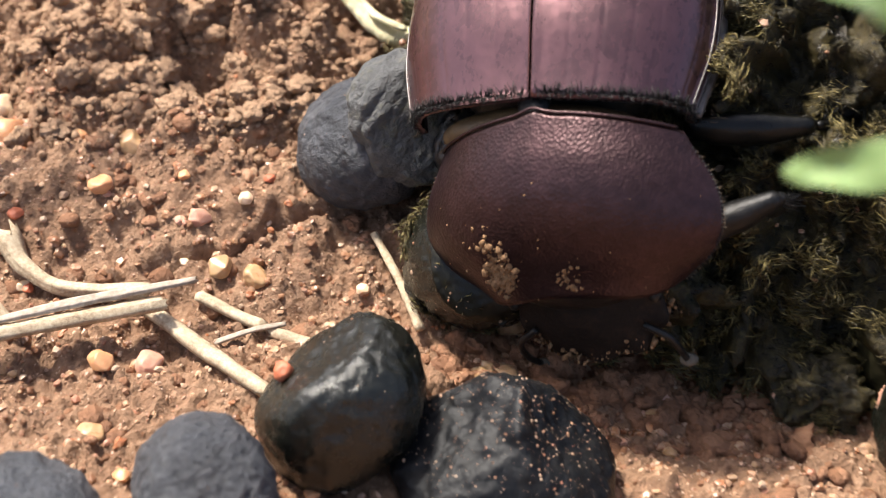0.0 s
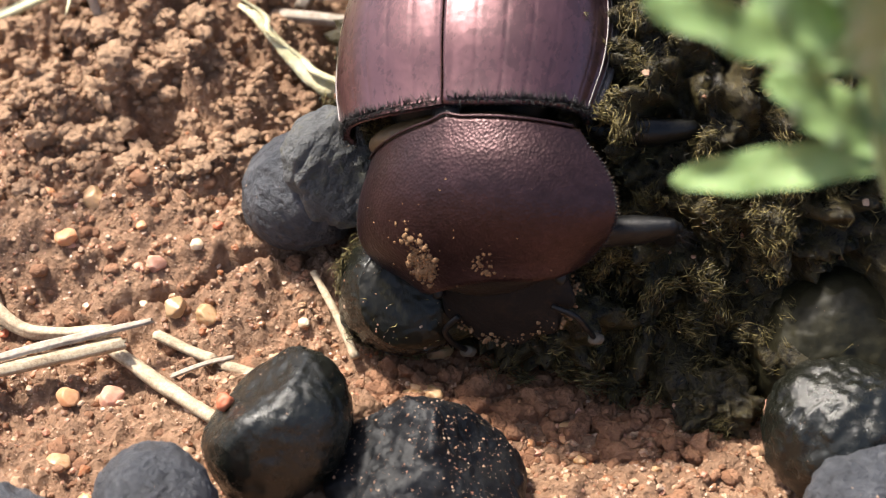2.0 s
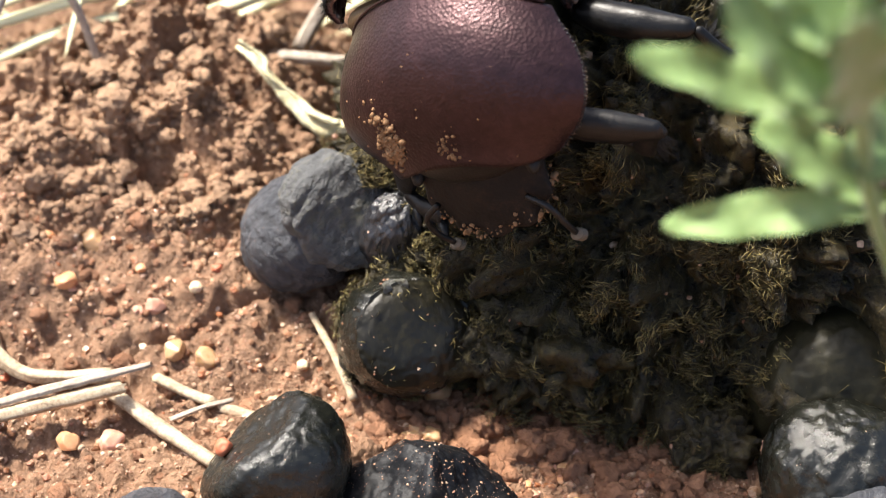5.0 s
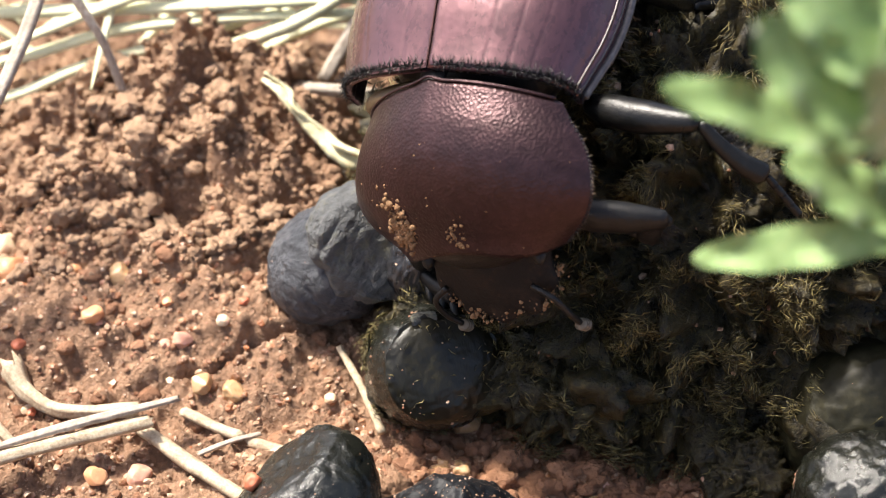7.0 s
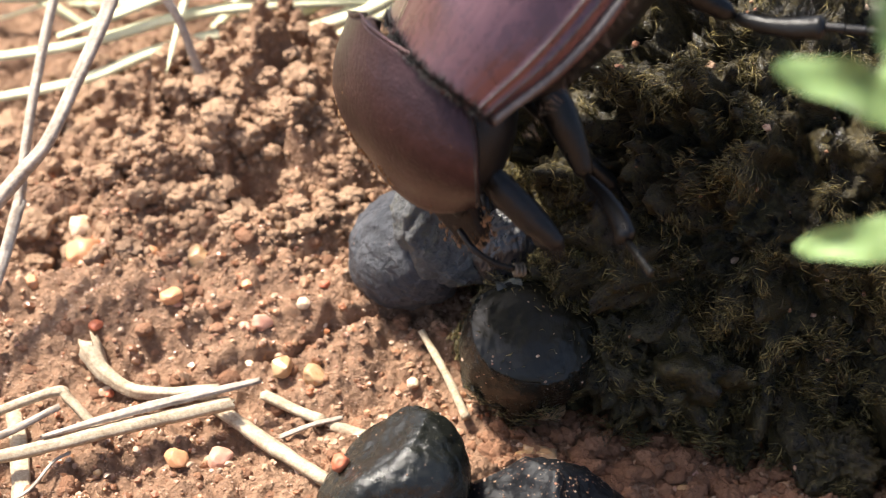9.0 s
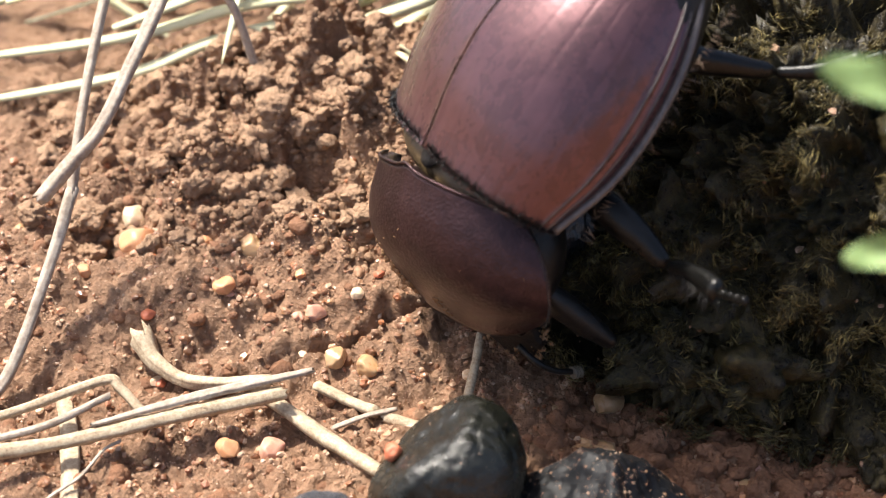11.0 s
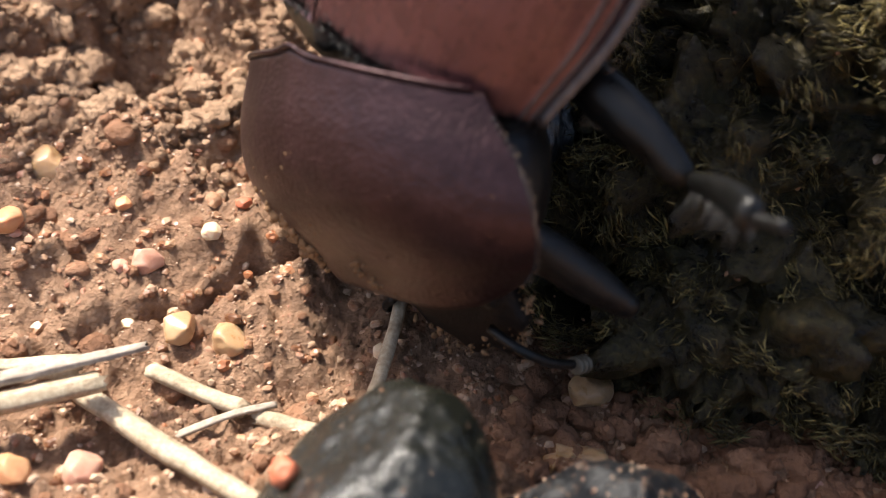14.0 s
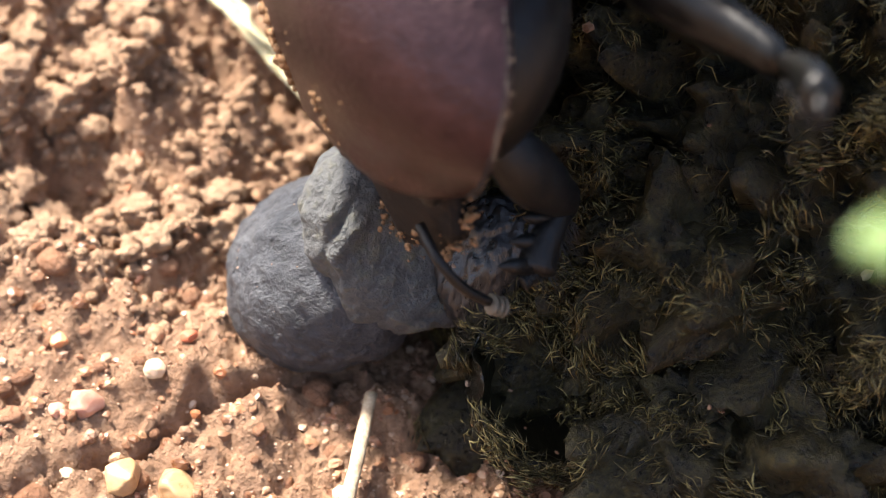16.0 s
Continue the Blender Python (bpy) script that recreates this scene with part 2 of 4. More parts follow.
def curve(points, steps=24):
    """A smooth line through points (Catmull-Rom)."""
    p = np.asarray(points, float)
    p = np.vstack([2 * p[0] - p[1], p, 2 * p[-1] - p[-2]])
    out = []
    for n in range(1, len(p) - 2):
        for t in np.linspace(0, 1, steps, endpoint=False):
            a, b, c, d = p[n - 1:n + 3]
            out.append(0.5 * (2 * b + (c - a) * t + (2 * a - 5 * b + 4 * c - d) * t * t + (3 * b - a - 3 * c + d) * t ** 3))
    return np.array(out + [p[-2]])


def tube(points, radius, sides=10, flat=1.0, dent=0.0, seed=0):
    """A tube along points; radius: one number or one for each point."""
    p = np.asarray(points, float)
    r = np.broadcast_to(np.asarray(radius, float), (len(p),)) if np.ndim(radius) < 2 else radius
    d = np.gradient(p, axis=0)
    d /= np.linalg.norm(d, axis=1)[:, None] + 1e-12
    side = np.cross(d, (0.05, 0.03, 1.0))
    side /= np.linalg.norm(side, axis=1)[:, None] + 1e-12
    up = np.cross(side, d)
    a = np.linspace(0, 2 * np.pi, sides, endpoint=False)
    v = p[:, None] + r[:, None, None] * (np.cos(a)[None, :, None] * side[:, None] + flat * np.sin(a)[None, :, None] * up[:, None])
    v = v.reshape(-1, 3)
    if dent:
        c = np.repeat(p, sides, 0)
        v = c + (v - c) * (1 + dent * rough(v, 0.12, 3, seed))[:, None]
    n = len(p)
    f = [[i * sides + j, i * sides + (j + 1) % sides, (i + 1) * sides + (j + 1) % sides, (i + 1) * sides + j] for i in range(n - 1) for j in range(sides)]
    f += [list(range(sides))[::-1], [(n - 1) * sides + j for j in range(sides)]]
    return v, f


def sheet(nu, nv, fn):
    """A grid surface: fn(u, v) of arrays of 0 to 1 gives the places."""
    u, v = np.meshgrid(np.linspace(0, 1, nu), np.linspace(0, 1, nv), indexing="ij")
    p = fn(u.ravel(), v.ravel())
    f = [[i * nv + j, (i + 1) * nv + j, (i + 1) * nv + j + 1, i * nv + j + 1] for i in range(nu - 1) for j in range(nv - 1)]
    return p, f


# ---- ground ----
def lie(x, y):
    """The lie of the land, in centimetres."""
    x, y = np.asarray(x, float), np.asarray(y, float)
    bank = 0.06 + 0.55 * swell((y + 0.12) / 0.2) * swell((1.3 - x) / 0.45)
    heap = 0.85 * np.exp(-(((x + 0.4) / 1.45) ** 2 + ((y - 2.3) / 1.1) ** 2))
    dip = -0.55 * np.exp(-(((x - 4.1) / 1.3) ** 2 + ((y - 1.6) / 1.5) ** 2)) - 0.12 * np.exp(-(((x - 3.15) / 0.35) ** 2 + ((y + 0.3) / 0.2) ** 2))
    return bank + heap + dip


def soil(x, y):
    """The ground's height with its crumbs and the crack."""
    p = np.stack([x, y, 0 * x], 1)
    heap = np.exp(-(((x + 0.6) / 1.9) ** 2 + ((y - 2.1) / 1.35) ** 2))
    near = np.exp(-((x / 9) ** 2 + (y / 9) ** 2))
    h = lie(x, y)
    h = h + near * 0.05 * rough(p, 0.9, 3, 3) + near * 0.055 * rough(p, 0.2, 4, 5, 0.75)
    clump = np.abs(rough(p + 0.15 * rough(p, 0.4, 2, 8)[:, None], 0.5, 4, 9, 0.6))
    h = h + heap * (0.42 * clump - 0.18 + 0.075 * rough(p, 0.16, 3, 13, 0.6))
    hollow = np.exp(-(((x + 0.5) / 0.22) ** 2 + ((y - 1.15) / 0.16) ** 2)) + 0.7 * np.exp(-(((x + 1.9) / 0.3) ** 2 + ((y - 0.7) / 0.3) ** 2))
    h = h - 0.45 * hollow
    # a crack that runs up the bank
    along = np.clip((x + 0.42) * 0.906 + (y + 0.2) * 0.42, 0, 0.85)
    wave = 0.025 * np.sin(along * 13) + 0.012 * np.sin(along * 31)
    across = (y - (-0.2 + 0.42 * along)) * 0.906 - (x - (-0.42 + 0.906 * along)) * 0.42 - wave
    ends = swell((along - 0.08) / 0.05) * np.exp(-((x + 0.42 - 0.906 * along) ** 2 + (y + 0.2 - 0.42 * along) ** 2) / 0.2)
    h = h + ends * (0.06 * np.exp(-(np.maximum(across, 0) / 0.1) ** 2) * swell(across / 0.012) - 0.2 * np.exp(-(across / 0.02) ** 2))
    # the far ground is a rough plain
    far = 1 - np.exp(-((x / 30) ** 2 + (y / 30) ** 2))
    return h + far * (0.4 * rough(p, 40, 2, 11))


def spread(a, b, step, reach):
    mid = list(np.arange(a, b, step))
    left, right, d = [], [], step
    while (right[-1] if right else b) < reach:
        d *= 1.25
        right.append((right[-1] if right else b) + d)
        left.append((left[-1] if left else a) - d)
    return np.array(left[::-1] + mid + [b] + right)


gx, gy = spread(-3.0, 5.6, 0.022, 6000), spread(-2.9, 3.9, 0.022, 6000)
GX, GY = np.meshgrid(gx, gy, indexing="ij")
flat_x, flat_y = GX.ravel(), GY.ravel()
ny = len(gy)
idx = np.arange(len(gx) * ny).reshape(len(gx), ny)
quads = np.stack([idx[:-1, :-1], idx[1:, :-1], idx[1:, 1:], idx[:-1, 1:]], -1).reshape(-1, 4)
tagged(part("ground", (np.stack([flat_x, flat_y, soil(flat_x, flat_y)], 1), quads), SOIL),
       "crumbly reddish-brown sandy soil with a dug-up heap and a crack", "soil", kind="structure")


def on_ground(x, y):
    return soil(np.atleast_1d(float(x)), np.atleast_1d(float(y)))[0]


rng = np.random.default_rng(5)
# crumbs of the heap
hx, hy = rng.normal(-0.6, 1.15, 9000), rng.normal(1.7, 0.9, 9000)
keep = (hy > 0.3 + 0.25 * rng.random(9000)) & (hx < 1.7) & (hx > -4)
hx, hy = hx[keep], hy[keep]
sizes = 0.008 + 0.026 * rng.random(len(hx)) ** 2.5
spots = np.stack([hx, hy, soil(hx, hy) + 0.1 * sizes], 1)
hv, hf = scattered(ico(2), spots, sizes, 6, 0.85, 0.0)
mid = np.repeat(spots, len(ico(2)[0]), 0)
hv = mid + (hv - mid) * np.maximum(1 + 0.55 * rough(hv, 0.1, 4, 61, 0.7), 0.3)[:, None]
tagged(part("soil_crumbs", (hv, hf), CLOD), "loose brown crumbs of freshly dug soil on the heap", "soil crumbs", kind="stuff")


def heap_clod(x, y, size, seed):
    v, f = ico(4 if size > 0.07 else 3)
    r = np.random.default_rng(seed)
    v = v * (1 + 0.42 * rough(v + seed, 0.9, 4, 61, 0.6) + 0.3 * (np.abs(rough(v - seed, 0.4, 3, 66, 0.6)) - 0.3))[:, None]
    v = v * size * np.array([r.uniform(0.8, 1.2), r.uniform(0.8, 1.2), r.uniform(0.6, 0.95)])
    return tagged(part("soil_clod", (v, f), CLOD, at=pose(x * CM, y * CM, (on_ground(x, y) + 0.2 * size) * CM, 0, 0, r.uniform(0, 360))),
                  "crumbly brown clod of freshly dug soil on the heap", "soil clod", group="clods of the heap")


for n in range(420):
    x, y, size = rng.normal(-0.6, 1.1), rng.normal(1.6, 0.75), 0.035 + 0.09 * rng.random() ** 1.8
    if y > 0.5 and -3.6 < x < 1.5 and not (-0.2 < x < 1.4 and 1.2 < y < 2.2):
        heap_clod(x, y, size, 500 + n)
# grit on the flat soil
sx_, sy_ = rng.uniform(-3.2, 5.2, 20000), rng.uniform(-2.9, 1.6, 20000)
thin = rng.random(20000) < np.where(sy_ > 0.9, 0.25, 1.0)
sx_, sy_ = sx_[thin], sy_[thin]
sizes = 0.006 + 0.022 * rng.random(len(sx_)) ** 7
gv, gf = scattered(ico(1), np.stack([sx_, sy_, soil(sx_, sy_) - 0.1 * sizes], 1), sizes, 7, 0.8, 0.25)
tagged(part("sand_grains", (gv, gf), GRIT, smooth=False), "coarse quartz sand grains, orange, pink and white, on the soil", "sand", kind="stuff")
cx = np.concatenate([rng.uniform(-3, 5.0, 2800), rng.uniform(0.6, 3.8, 700)])
cy = np.concatenate([rng.uniform(-2.8, 1.4, 2800), rng.uniform(-1.4, 0.2, 700)])
sizes = 0.012 + 0.026 * rng.random(3500) ** 2
gv, gf = scattered(ico(2), np.stack([cx, cy, soil(cx, cy) - 0.35 * sizes], 1), sizes, 17, 0.8, 0.22)
tagged(part("coarse_grains", (gv, gf), GRAIN, smooth=False), "coarse glassy quartz grains bedded in the soil", "sand", kind="stuff")
lx, ly = rng.uniform(-3, 5.5, 1700), rng.uniform(-3, 1.2, 1700)
sizes = 0.014 + 0.055 * rng.random(1700) ** 3
spots = np.stack([lx, ly, soil(lx, ly) - 0.45 * sizes], 1)
lv, lf = scattered(ico(2), spots, sizes, 8, 0.7, 0.0)
mid = np.repeat(spots, len(ico(2)[0]), 0)
lv = mid + (lv - mid) * (1 + 0.5 * rough(lv, 0.1, 3, 81, 0.6))[:, None]
tagged(part("soil_lumps", (lv, lf), DAMP), "small soft lumps of damp red soil", "soil lumps", kind="stuff")
rx_, ry_ = rng.uniform(1.3, 3.6, 900), rng.normal(-0.62, 0.24, 900)
sizes = 0.012 + 0.075 * rng.random(900) ** 3.5
spots = np.stack([rx_, ry_, soil(rx_, ry_) - 0.1 * sizes], 1)
rv, rf = scattered(ico(3), spots, sizes, 9, 0.85, 0.0)
mid = np.repeat(spots, len(ico(3)[0]), 0)
rv = mid + (rv - mid) * np.maximum(1 + 0.5 * rough(rv, 0.1, 4, 91, 0.65) + 0.35 * (np.abs(rough(rv, 0.05, 2, 95)) - 0.3), 0.3)[:, None]
tagged(part("pushed_up_soil", (rv, rf), DAMP), "ridge of loose red soil pushed up beside the dung ball", "soil", kind="stuff")


def pebble(x, y, size, kind, seed, lift=0.12):
    v, f = ico(4)
    v = v * (1 + 0.22 * grain(v, 0.9, seed) + 0.10 * grain(v, 0.4, seed + 1))[:, None]
    r = np.random.default_rng(seed)
    for _ in range(15):
        d = r.normal(size=3)
        d /= np.linalg.norm(d)
        over = np.maximum(v @ d - r.uniform(0.66, 0.92), 0)
        v = v - 0.8 * over[:, None] * d
    v = v * (1.12 * size * np.array([1.0, r.uniform(0.75, 1.1), r.uniform(0.6, 0.85)]))
    words = ["orange quartz pebble half sunk in the soil", "pale quartz pebble half sunk in the soil", "pink feldspar pebble on the soil",
             "amber quartz pebble on the soil", "small red stone on the soil"]
    ob = part("pebble", (v, f), PEBBLES[kind], at=pose(x * CM, y * CM, (on_ground(x, y) + lift * size) * CM, 0, 0, r.uniform(0, 360)))
    return tagged(ob, words[kind], "pebble", group="pebbles in the soil")


for n, (x, y, size, kind) in enumerate([(0.0, 0.0, 0.07, 0), (-0.93, 0.13, 0.07, 0), (0.1, 0.3, 0.035, 4), (-0.68, -1.0, 0.075, 0), (-0.31, 0.08, 0.075, 2),
                                        (-0.62, -1.52, 0.08, 3), (-1.63, 0.6, 0.15, 0), (-0.84, 0.54, 0.1, 3), (-0.42, -0.92, 0.095, 2), (1.68, -0.28, 0.1, 3),
                                        (-1.78, 0.95, 0.1, 1), (-0.03, 0.17, 0.05, 1), (-0.12, -0.2, 0.08, 3), (0.1, -0.22, 0.09, 3)]):
    pebble(x, y, size, kind, 40 + n)
for n in range(34):
    x, y = rng.uniform(-2.6, 1.6), rng.uniform(-2.2, 0.7)
    pebble(x, y, rng.uniform(0.028, 0.06), int(rng.integers(0, 5)), 90 + n)
for n in range(16):
    x, y = rng.uniform(1.6, 3.9), rng.uniform(-1.6, -0.5)
    pebble(x, y, rng.uniform(0.02, 0.045), int(rng.choice([0, 2, 3])), 190 + n)


def soil_clod(at, size, mat, seed, label):
    v, f = ico(4)
    v = v * (1 + 0.4 * rough(v, 0.7, 4, seed, 0.6) + 0.25 * (np.abs(rough(v, 0.3, 2, seed + 3)) - 0.3))[:, None] * np.array(size)
    return tagged(part("soil_clod", (v, f), mat, at=pose(*[c * CM for c in at])), label, "soil clod")


soil_clod((3.9, -0.9, 0.4), (0.075, 0.06, 0.075), PEBBLES[2], 301, "pinkish crumb of sandy soil stuck beside a pellet")
soil_clod((1.25, -0.98, 0.12), (0.15, 0.11, 0.11), SOIL, 302, "dark damp clod of soil between two pellets")
soil_clod((1.62, -0.66, 0.06), (0.12, 0.09, 0.09), PEBBLES[3], 303, "amber sandy lump of soil before the ball")

# ---- dung ball ----
def fibres(spots, normals, count, length, thick, seed, lie_flat=0.75, comb=None):
    """Short bent strands that lie on a surface, as one list of verts and faces."""
    r = np.random.default_rng(seed)
    pick = r.integers(0, len(spots), count)
    p, n = spots[pick], normals[pick]
    d = r.normal(size=(count, 3))
    if comb is not None:
        d = comb[pick] + 0.32 * d
    d -= lie_flat * (d * n).sum(1)[:, None] * n
    d /= np.linalg.norm(d, axis=1)[:, None]
    side = np.cross(d, n)
    side /= np.linalg.norm(side, axis=1)[:, None] + 1e-9
    L = length * r.uniform(0.4, 1.6, count)
    w = thick * r.uniform(0.5, 1.5, count)
    bend = r.normal(0, 0.8, count)
    lift = (0.012 + 0.06 * L)[:, None] * n
    mid = p + (0.25 * L * bend)[:, None] * side + lift
    points = [p - (0.5 * L)[:, None] * d]
    for k in range(3):
        t = 2 * np.pi * k / 3
        points.append(mid + w[:, None] * (math.cos(t) * side + math.sin(t) * n))
    points.append(p + (0.5 * L)[:, None] * d + 0.5 * lift)
    v = np.stack(points, 1).reshape(-1, 3)
    base = np.array([[0, 1, 2], [0, 2, 3], [0, 3, 1], [4, 2, 1], [4, 3, 2], [4, 1, 3]])
    return v, (base[None] + (np.arange(count) * 5)[:, None, None]).reshape(-1, 3)


def tufts(p, n, heads, fullest, seed, length=0.12, thick=0.0034):
    """Clumps of strands combed one way, in patches, with bare dung between them."""
    r = np.random.default_rng(seed)
    ground = np.where(rough(p, 0.42, 2, seed + 1) + 0.6 * rough(p, 0.15, 2, seed + 2) > -0.05)[0]
    spots, norms, ways = [], [], []
    for k in r.choice(ground, heads):
        m = int(6 + fullest * r.random() ** 2)
        way = r.normal(size=3)
        way -= 0.6 * (way @ n[k]) * n[k]
        way /= np.linalg.norm(way)
        spots.append(p[k] + 0.01 * n[k] + r.normal(0, 0.012 + 0.03 * r.random(), (m, 3)) + way * r.normal(0, 0.03, (m, 1)))
        norms.append(np.repeat(n[k][None], m, 0) + r.normal(0, 0.25, (m, 3)))
        ways.append(np.repeat(way[None], m, 0))
    norms = np.concatenate(norms)
    norms /= np.linalg.norm(norms, axis=1)[:, None]
    spots = np.concatenate(spots)
    return fibres(spots, norms, len(spots), length, thick, seed + 3, 0.3, np.concatenate(ways))


BALL_AT, BALL_R = np.array([3.5, 2.2, 0.55]), np.array([2.4, 2.45, 2.35])


def dung_ball():
    v, f = ico(7)
    n = v.copy()
    square = (np.abs(v[:, 0]) ** 2.8 + (v[:, 1] ** 2 + v[:, 2] ** 2) ** 1.4) ** (1 / 2.8)
    p = v / square[:, None] * BALL_R
    warp = p + 0.12 * np.stack([rough(p, 0.5, 2, s) for s in (31, 32, 33)], 1)
    h = 0.17 * rough(p, 1.3, 2, 21) + 0.42 * (np.abs(rough(warp, 0.5, 3, 22)) - 0.38) + 0.54 * (np.abs(rough(warp, 0.24, 3, 23)) - 0.3) + 0.13 * np.abs(rough(warp, 0.09, 2, 24)) + 0.15 * (np.abs(rough(p, 0.075, 2, 35)) - 0.3)
    p = p + h[:, None] * n
    ball = new("dung_ball")
    ball.location = [c * CM for c in BALL_AT]
    tagged(ball, "big dark brown ball of fibrous dung resting on the soil", "dung ball")
    part("ball_body", (p, f), BALL, ball)
    front = (n[:, 1] < 0.55) & (n[:, 2] > -0.4)
    fv, ff = fibres(p[front], n[front], 7000, 0.12, 0.003, 25, 0.7)
    tagged(part("strand", (fv, ff), FIBRE, ball, "olive and straw-coloured chewed grass strands"), kind="stuff")
    raised = front & (h > 0.0)
    fv, ff = tufts(p[raised], n[raised], 3000, 75, 26, 0.1, 0.0042)
    tagged(part("tuft", (fv, ff), TUFT, ball, "tufts of chewed grass"), kind="stuff")
    r = np.random.default_rng(27)
    spots = p[front][r.integers(0, front.sum(), 420)]
    cv, cf = scattered(ico(1), spots, 0.012 + 0.03 * r.random(420) ** 3, 28, 0.9, 0.25)
    tagged(part("stuck_grit", (cv, cf), GRIT, ball, "pale sand grains stuck in the dung", smooth=False), kind="stuff")
    return ball


dung_ball()


def dung_lump(at, size, seed, label):
    v, f = ico(5)
    n = v.copy()
    p = v * size
    p = p + (0.5 * np.min(size) * rough(p, 0.26, 3, seed, 0.6) + 0.6 * np.min(size) * (np.abs(rough(p, 0.13, 3, seed + 1)) - 0.3) + 0.07 * (np.abs(rough(p, 0.05, 2, seed + 7)) - 0.3))[:, None] * n
    lump = new("dung_lump")
    lump.location = [c * CM for c in at]
    tagged(lump, label, "dung lump")
    part("lump_body", (p, f), BALL, lump)
    fv, ff = tufts(p, n, int(210 * np.mean(size) / 0.35), 50, seed + 2, 0.08)
    tagged(part("strand", (fv, ff), TUFT, lump, "olive chewed grass strands"), kind="stuff")
    return lump


dung_lump((1.72, 0.5, 1.2), np.array([0.27, 0.26, 0.36]), 61, "olive fibrous lump of chewed dung beside the ball")
dung_lump((1.22, 0.5, 1.45), np.array([0.13, 0.09, 0.09]), 62, "small mossy tuft of chewed dung on a pellet")
dung_lump((1.46, 0.22, 0.86), np.array([0.16, 0.14, 0.24]), 63, "yellowish fibrous scrap of dung under a pellet")
dung_lump((2.08, 0.2, 1.0), np.array([0.3, 0.3, 0.4]), 64, "dark wet lump of dung clinging to the ball")
dung_lump((1.98, 0.1, 0.6), np.array([0.17, 0.24, 0.42]), 69, "mossy ridge of chewed dung between pellet and ball")
dung_lump((2.15, -0.05, 0.4), np.array([0.36, 0.32, 0.4]), 65, "ragged fibrous lump of dung at the foot of the ball")
dung_lump((2.5, -0.12, 0.38), np.array([0.42, 0.34, 0.42]), 66, "ragged fibrous lump of dung at the foot of the ball")
dung_lump((2.95, -0.02, 0.34), np.array([0.4, 0.3, 0.38]), 68, "ragged fibrous lump of dung at the foot of the ball")
dung_lump((3.55, -0.66, 0.16), np.array([0.24, 0.18, 0.2]), 67, "small mossy-looking crumb of dung on the soil")


# ---- pellets ----
def pellet(at, size, mat, seed, label, turn=(0, 0, 0), taper=0.0, shear=0.0, wrinkle=0.02, dents=0.05, grit=0, flats=()):
    v, f = ico(6)
    n = v.copy()
    p = np.sign(v) * np.abs(v) ** 0.92
    for *d, deep in flats:
        d = np.array(d) / np.linalg.norm(d)
        over = p @ d - deep
        p = p - np.where(over > 0, over - 0.22 * np.tanh(over / 0.22) * 0.55, 0)[:, None] * d
    p[:, :2] *= (1 - taper * p[:, 2:3])
    p[:, 2] += shear * p[:, 0]
    p = p * size
    m = float(np.mean(size))
    fold = p * np.array([1, 1, 0.45])
    h = dents * m * 2 * rough(p, m * 1.1, 2, seed) + wrinkle * m * 2 * (np.abs(rough(fold, m * 0.35, 3, seed + 1)) - 0.3) + 0.009 * rough(p, 0.07, 3, seed + 2)
    p = p + h[:, None] * n
    ob = part("dung_pellet", (p, f), mat, at=pose(*[c * CM for c in at], *turn))
    tagged(ob, label, "dung pellet", group="dung pellets")
    if grit:
        r = np.random.default_rng(seed)
        top = np.where(n[:, 2] > -0.1)[0]
        pick = p[r.choice(top, grit)]
        cv, cf = scattered(ico(1), pick, 0.0025 + 0.0075 * r.random(grit) ** 4, seed + 5, 0.8, 0.25)
        tagged(part("stuck_sand", (cv, cf), GRIT, ob, "sand grains stuck to the pellet", smooth=False), kind="stuff")
    return ob


glossy = pellet((0.74, -1.42, 0.42), (0.47, 0.45, 0.5), WET, 71, "glossy black dung pellet with a slanting top, lying at a straw", (0, -4, 0), 0.0, 0.2, 0.012, 0.045, 40, ((-0.5, 0.15, 0.85, 0.52), (0.1, -1, 0.1, 0.85)))
pellet((1.7, -1.55, 0.3), (0.6, 0.5, 0.42), DUSTY, 74, "black dung pellet powdered with sand grains", (0, 4, 0), 0.42, 0.0, 0.03, 0.05, 700, ((-0.7, -0.35, 0.6, 0.62), (0.65, -0.2, 0.7, 0.66)))
pellet((0.12, -2.1, 0.3), (0.38, 0.4, 0.38), BLUISH, 77, "blue-black dry dung pellet on the soil", (0, 0, 20), 0.08, 0.0, 0.02, 0.05, 20)
pellet((-0.75, -2.45, 0.24), (0.42, 0.4, 0.34), BLUISH, 80, "blue-black dry dung pellet on the soil", (0, 0, -30), 0.05, 0.0, 0.02, 0.05, 12)
pellet((0.68, 0.52, 0.85), (0.45, 0.42, 0.4), BLUISH, 83, "slate-grey dry dung pellet resting on the bank", (0, -25, 0), 0.08, 0.0, 0.025, 0.03, 10)
pellet((0.96, 0.36, 1.15), (0.45, 0.22, 0.36), GREYISH, 86, "grey cracked dung pellet leaning on another", (-35, 38, 6), -0.12, 0.0, 0.04, 0.05, 16, ((0.0, -1, 0.0, 0.45), (-0.9, -0.2, 0.3, 0.72)))
pellet((1.31, 0.3, 1.06), (0.22, 0.2, 0.31), WRINKLED, 89, "shiny black wrinkled dung pellet wedged against the ball", (0, 8, 0), 0.12, 0.0, 0.05, 0.05, 8)
pellet((4.35, -0.35, 0.52), (0.6, 0.5, 0.5), OLIVE, 92, "smooth olive-brown dung pellet against the ball", (0, -20, 20), 0.1, 0.0, 0.006, 0.04, 14)
pellet((4.28, -1.05, 0.4), (0.52, 0.45, 0.42), WET, 95, "wrinkled black dung pellet beside others", (0, 0, 0), 0.05, 0.0, 0.035, 0.06, 20)
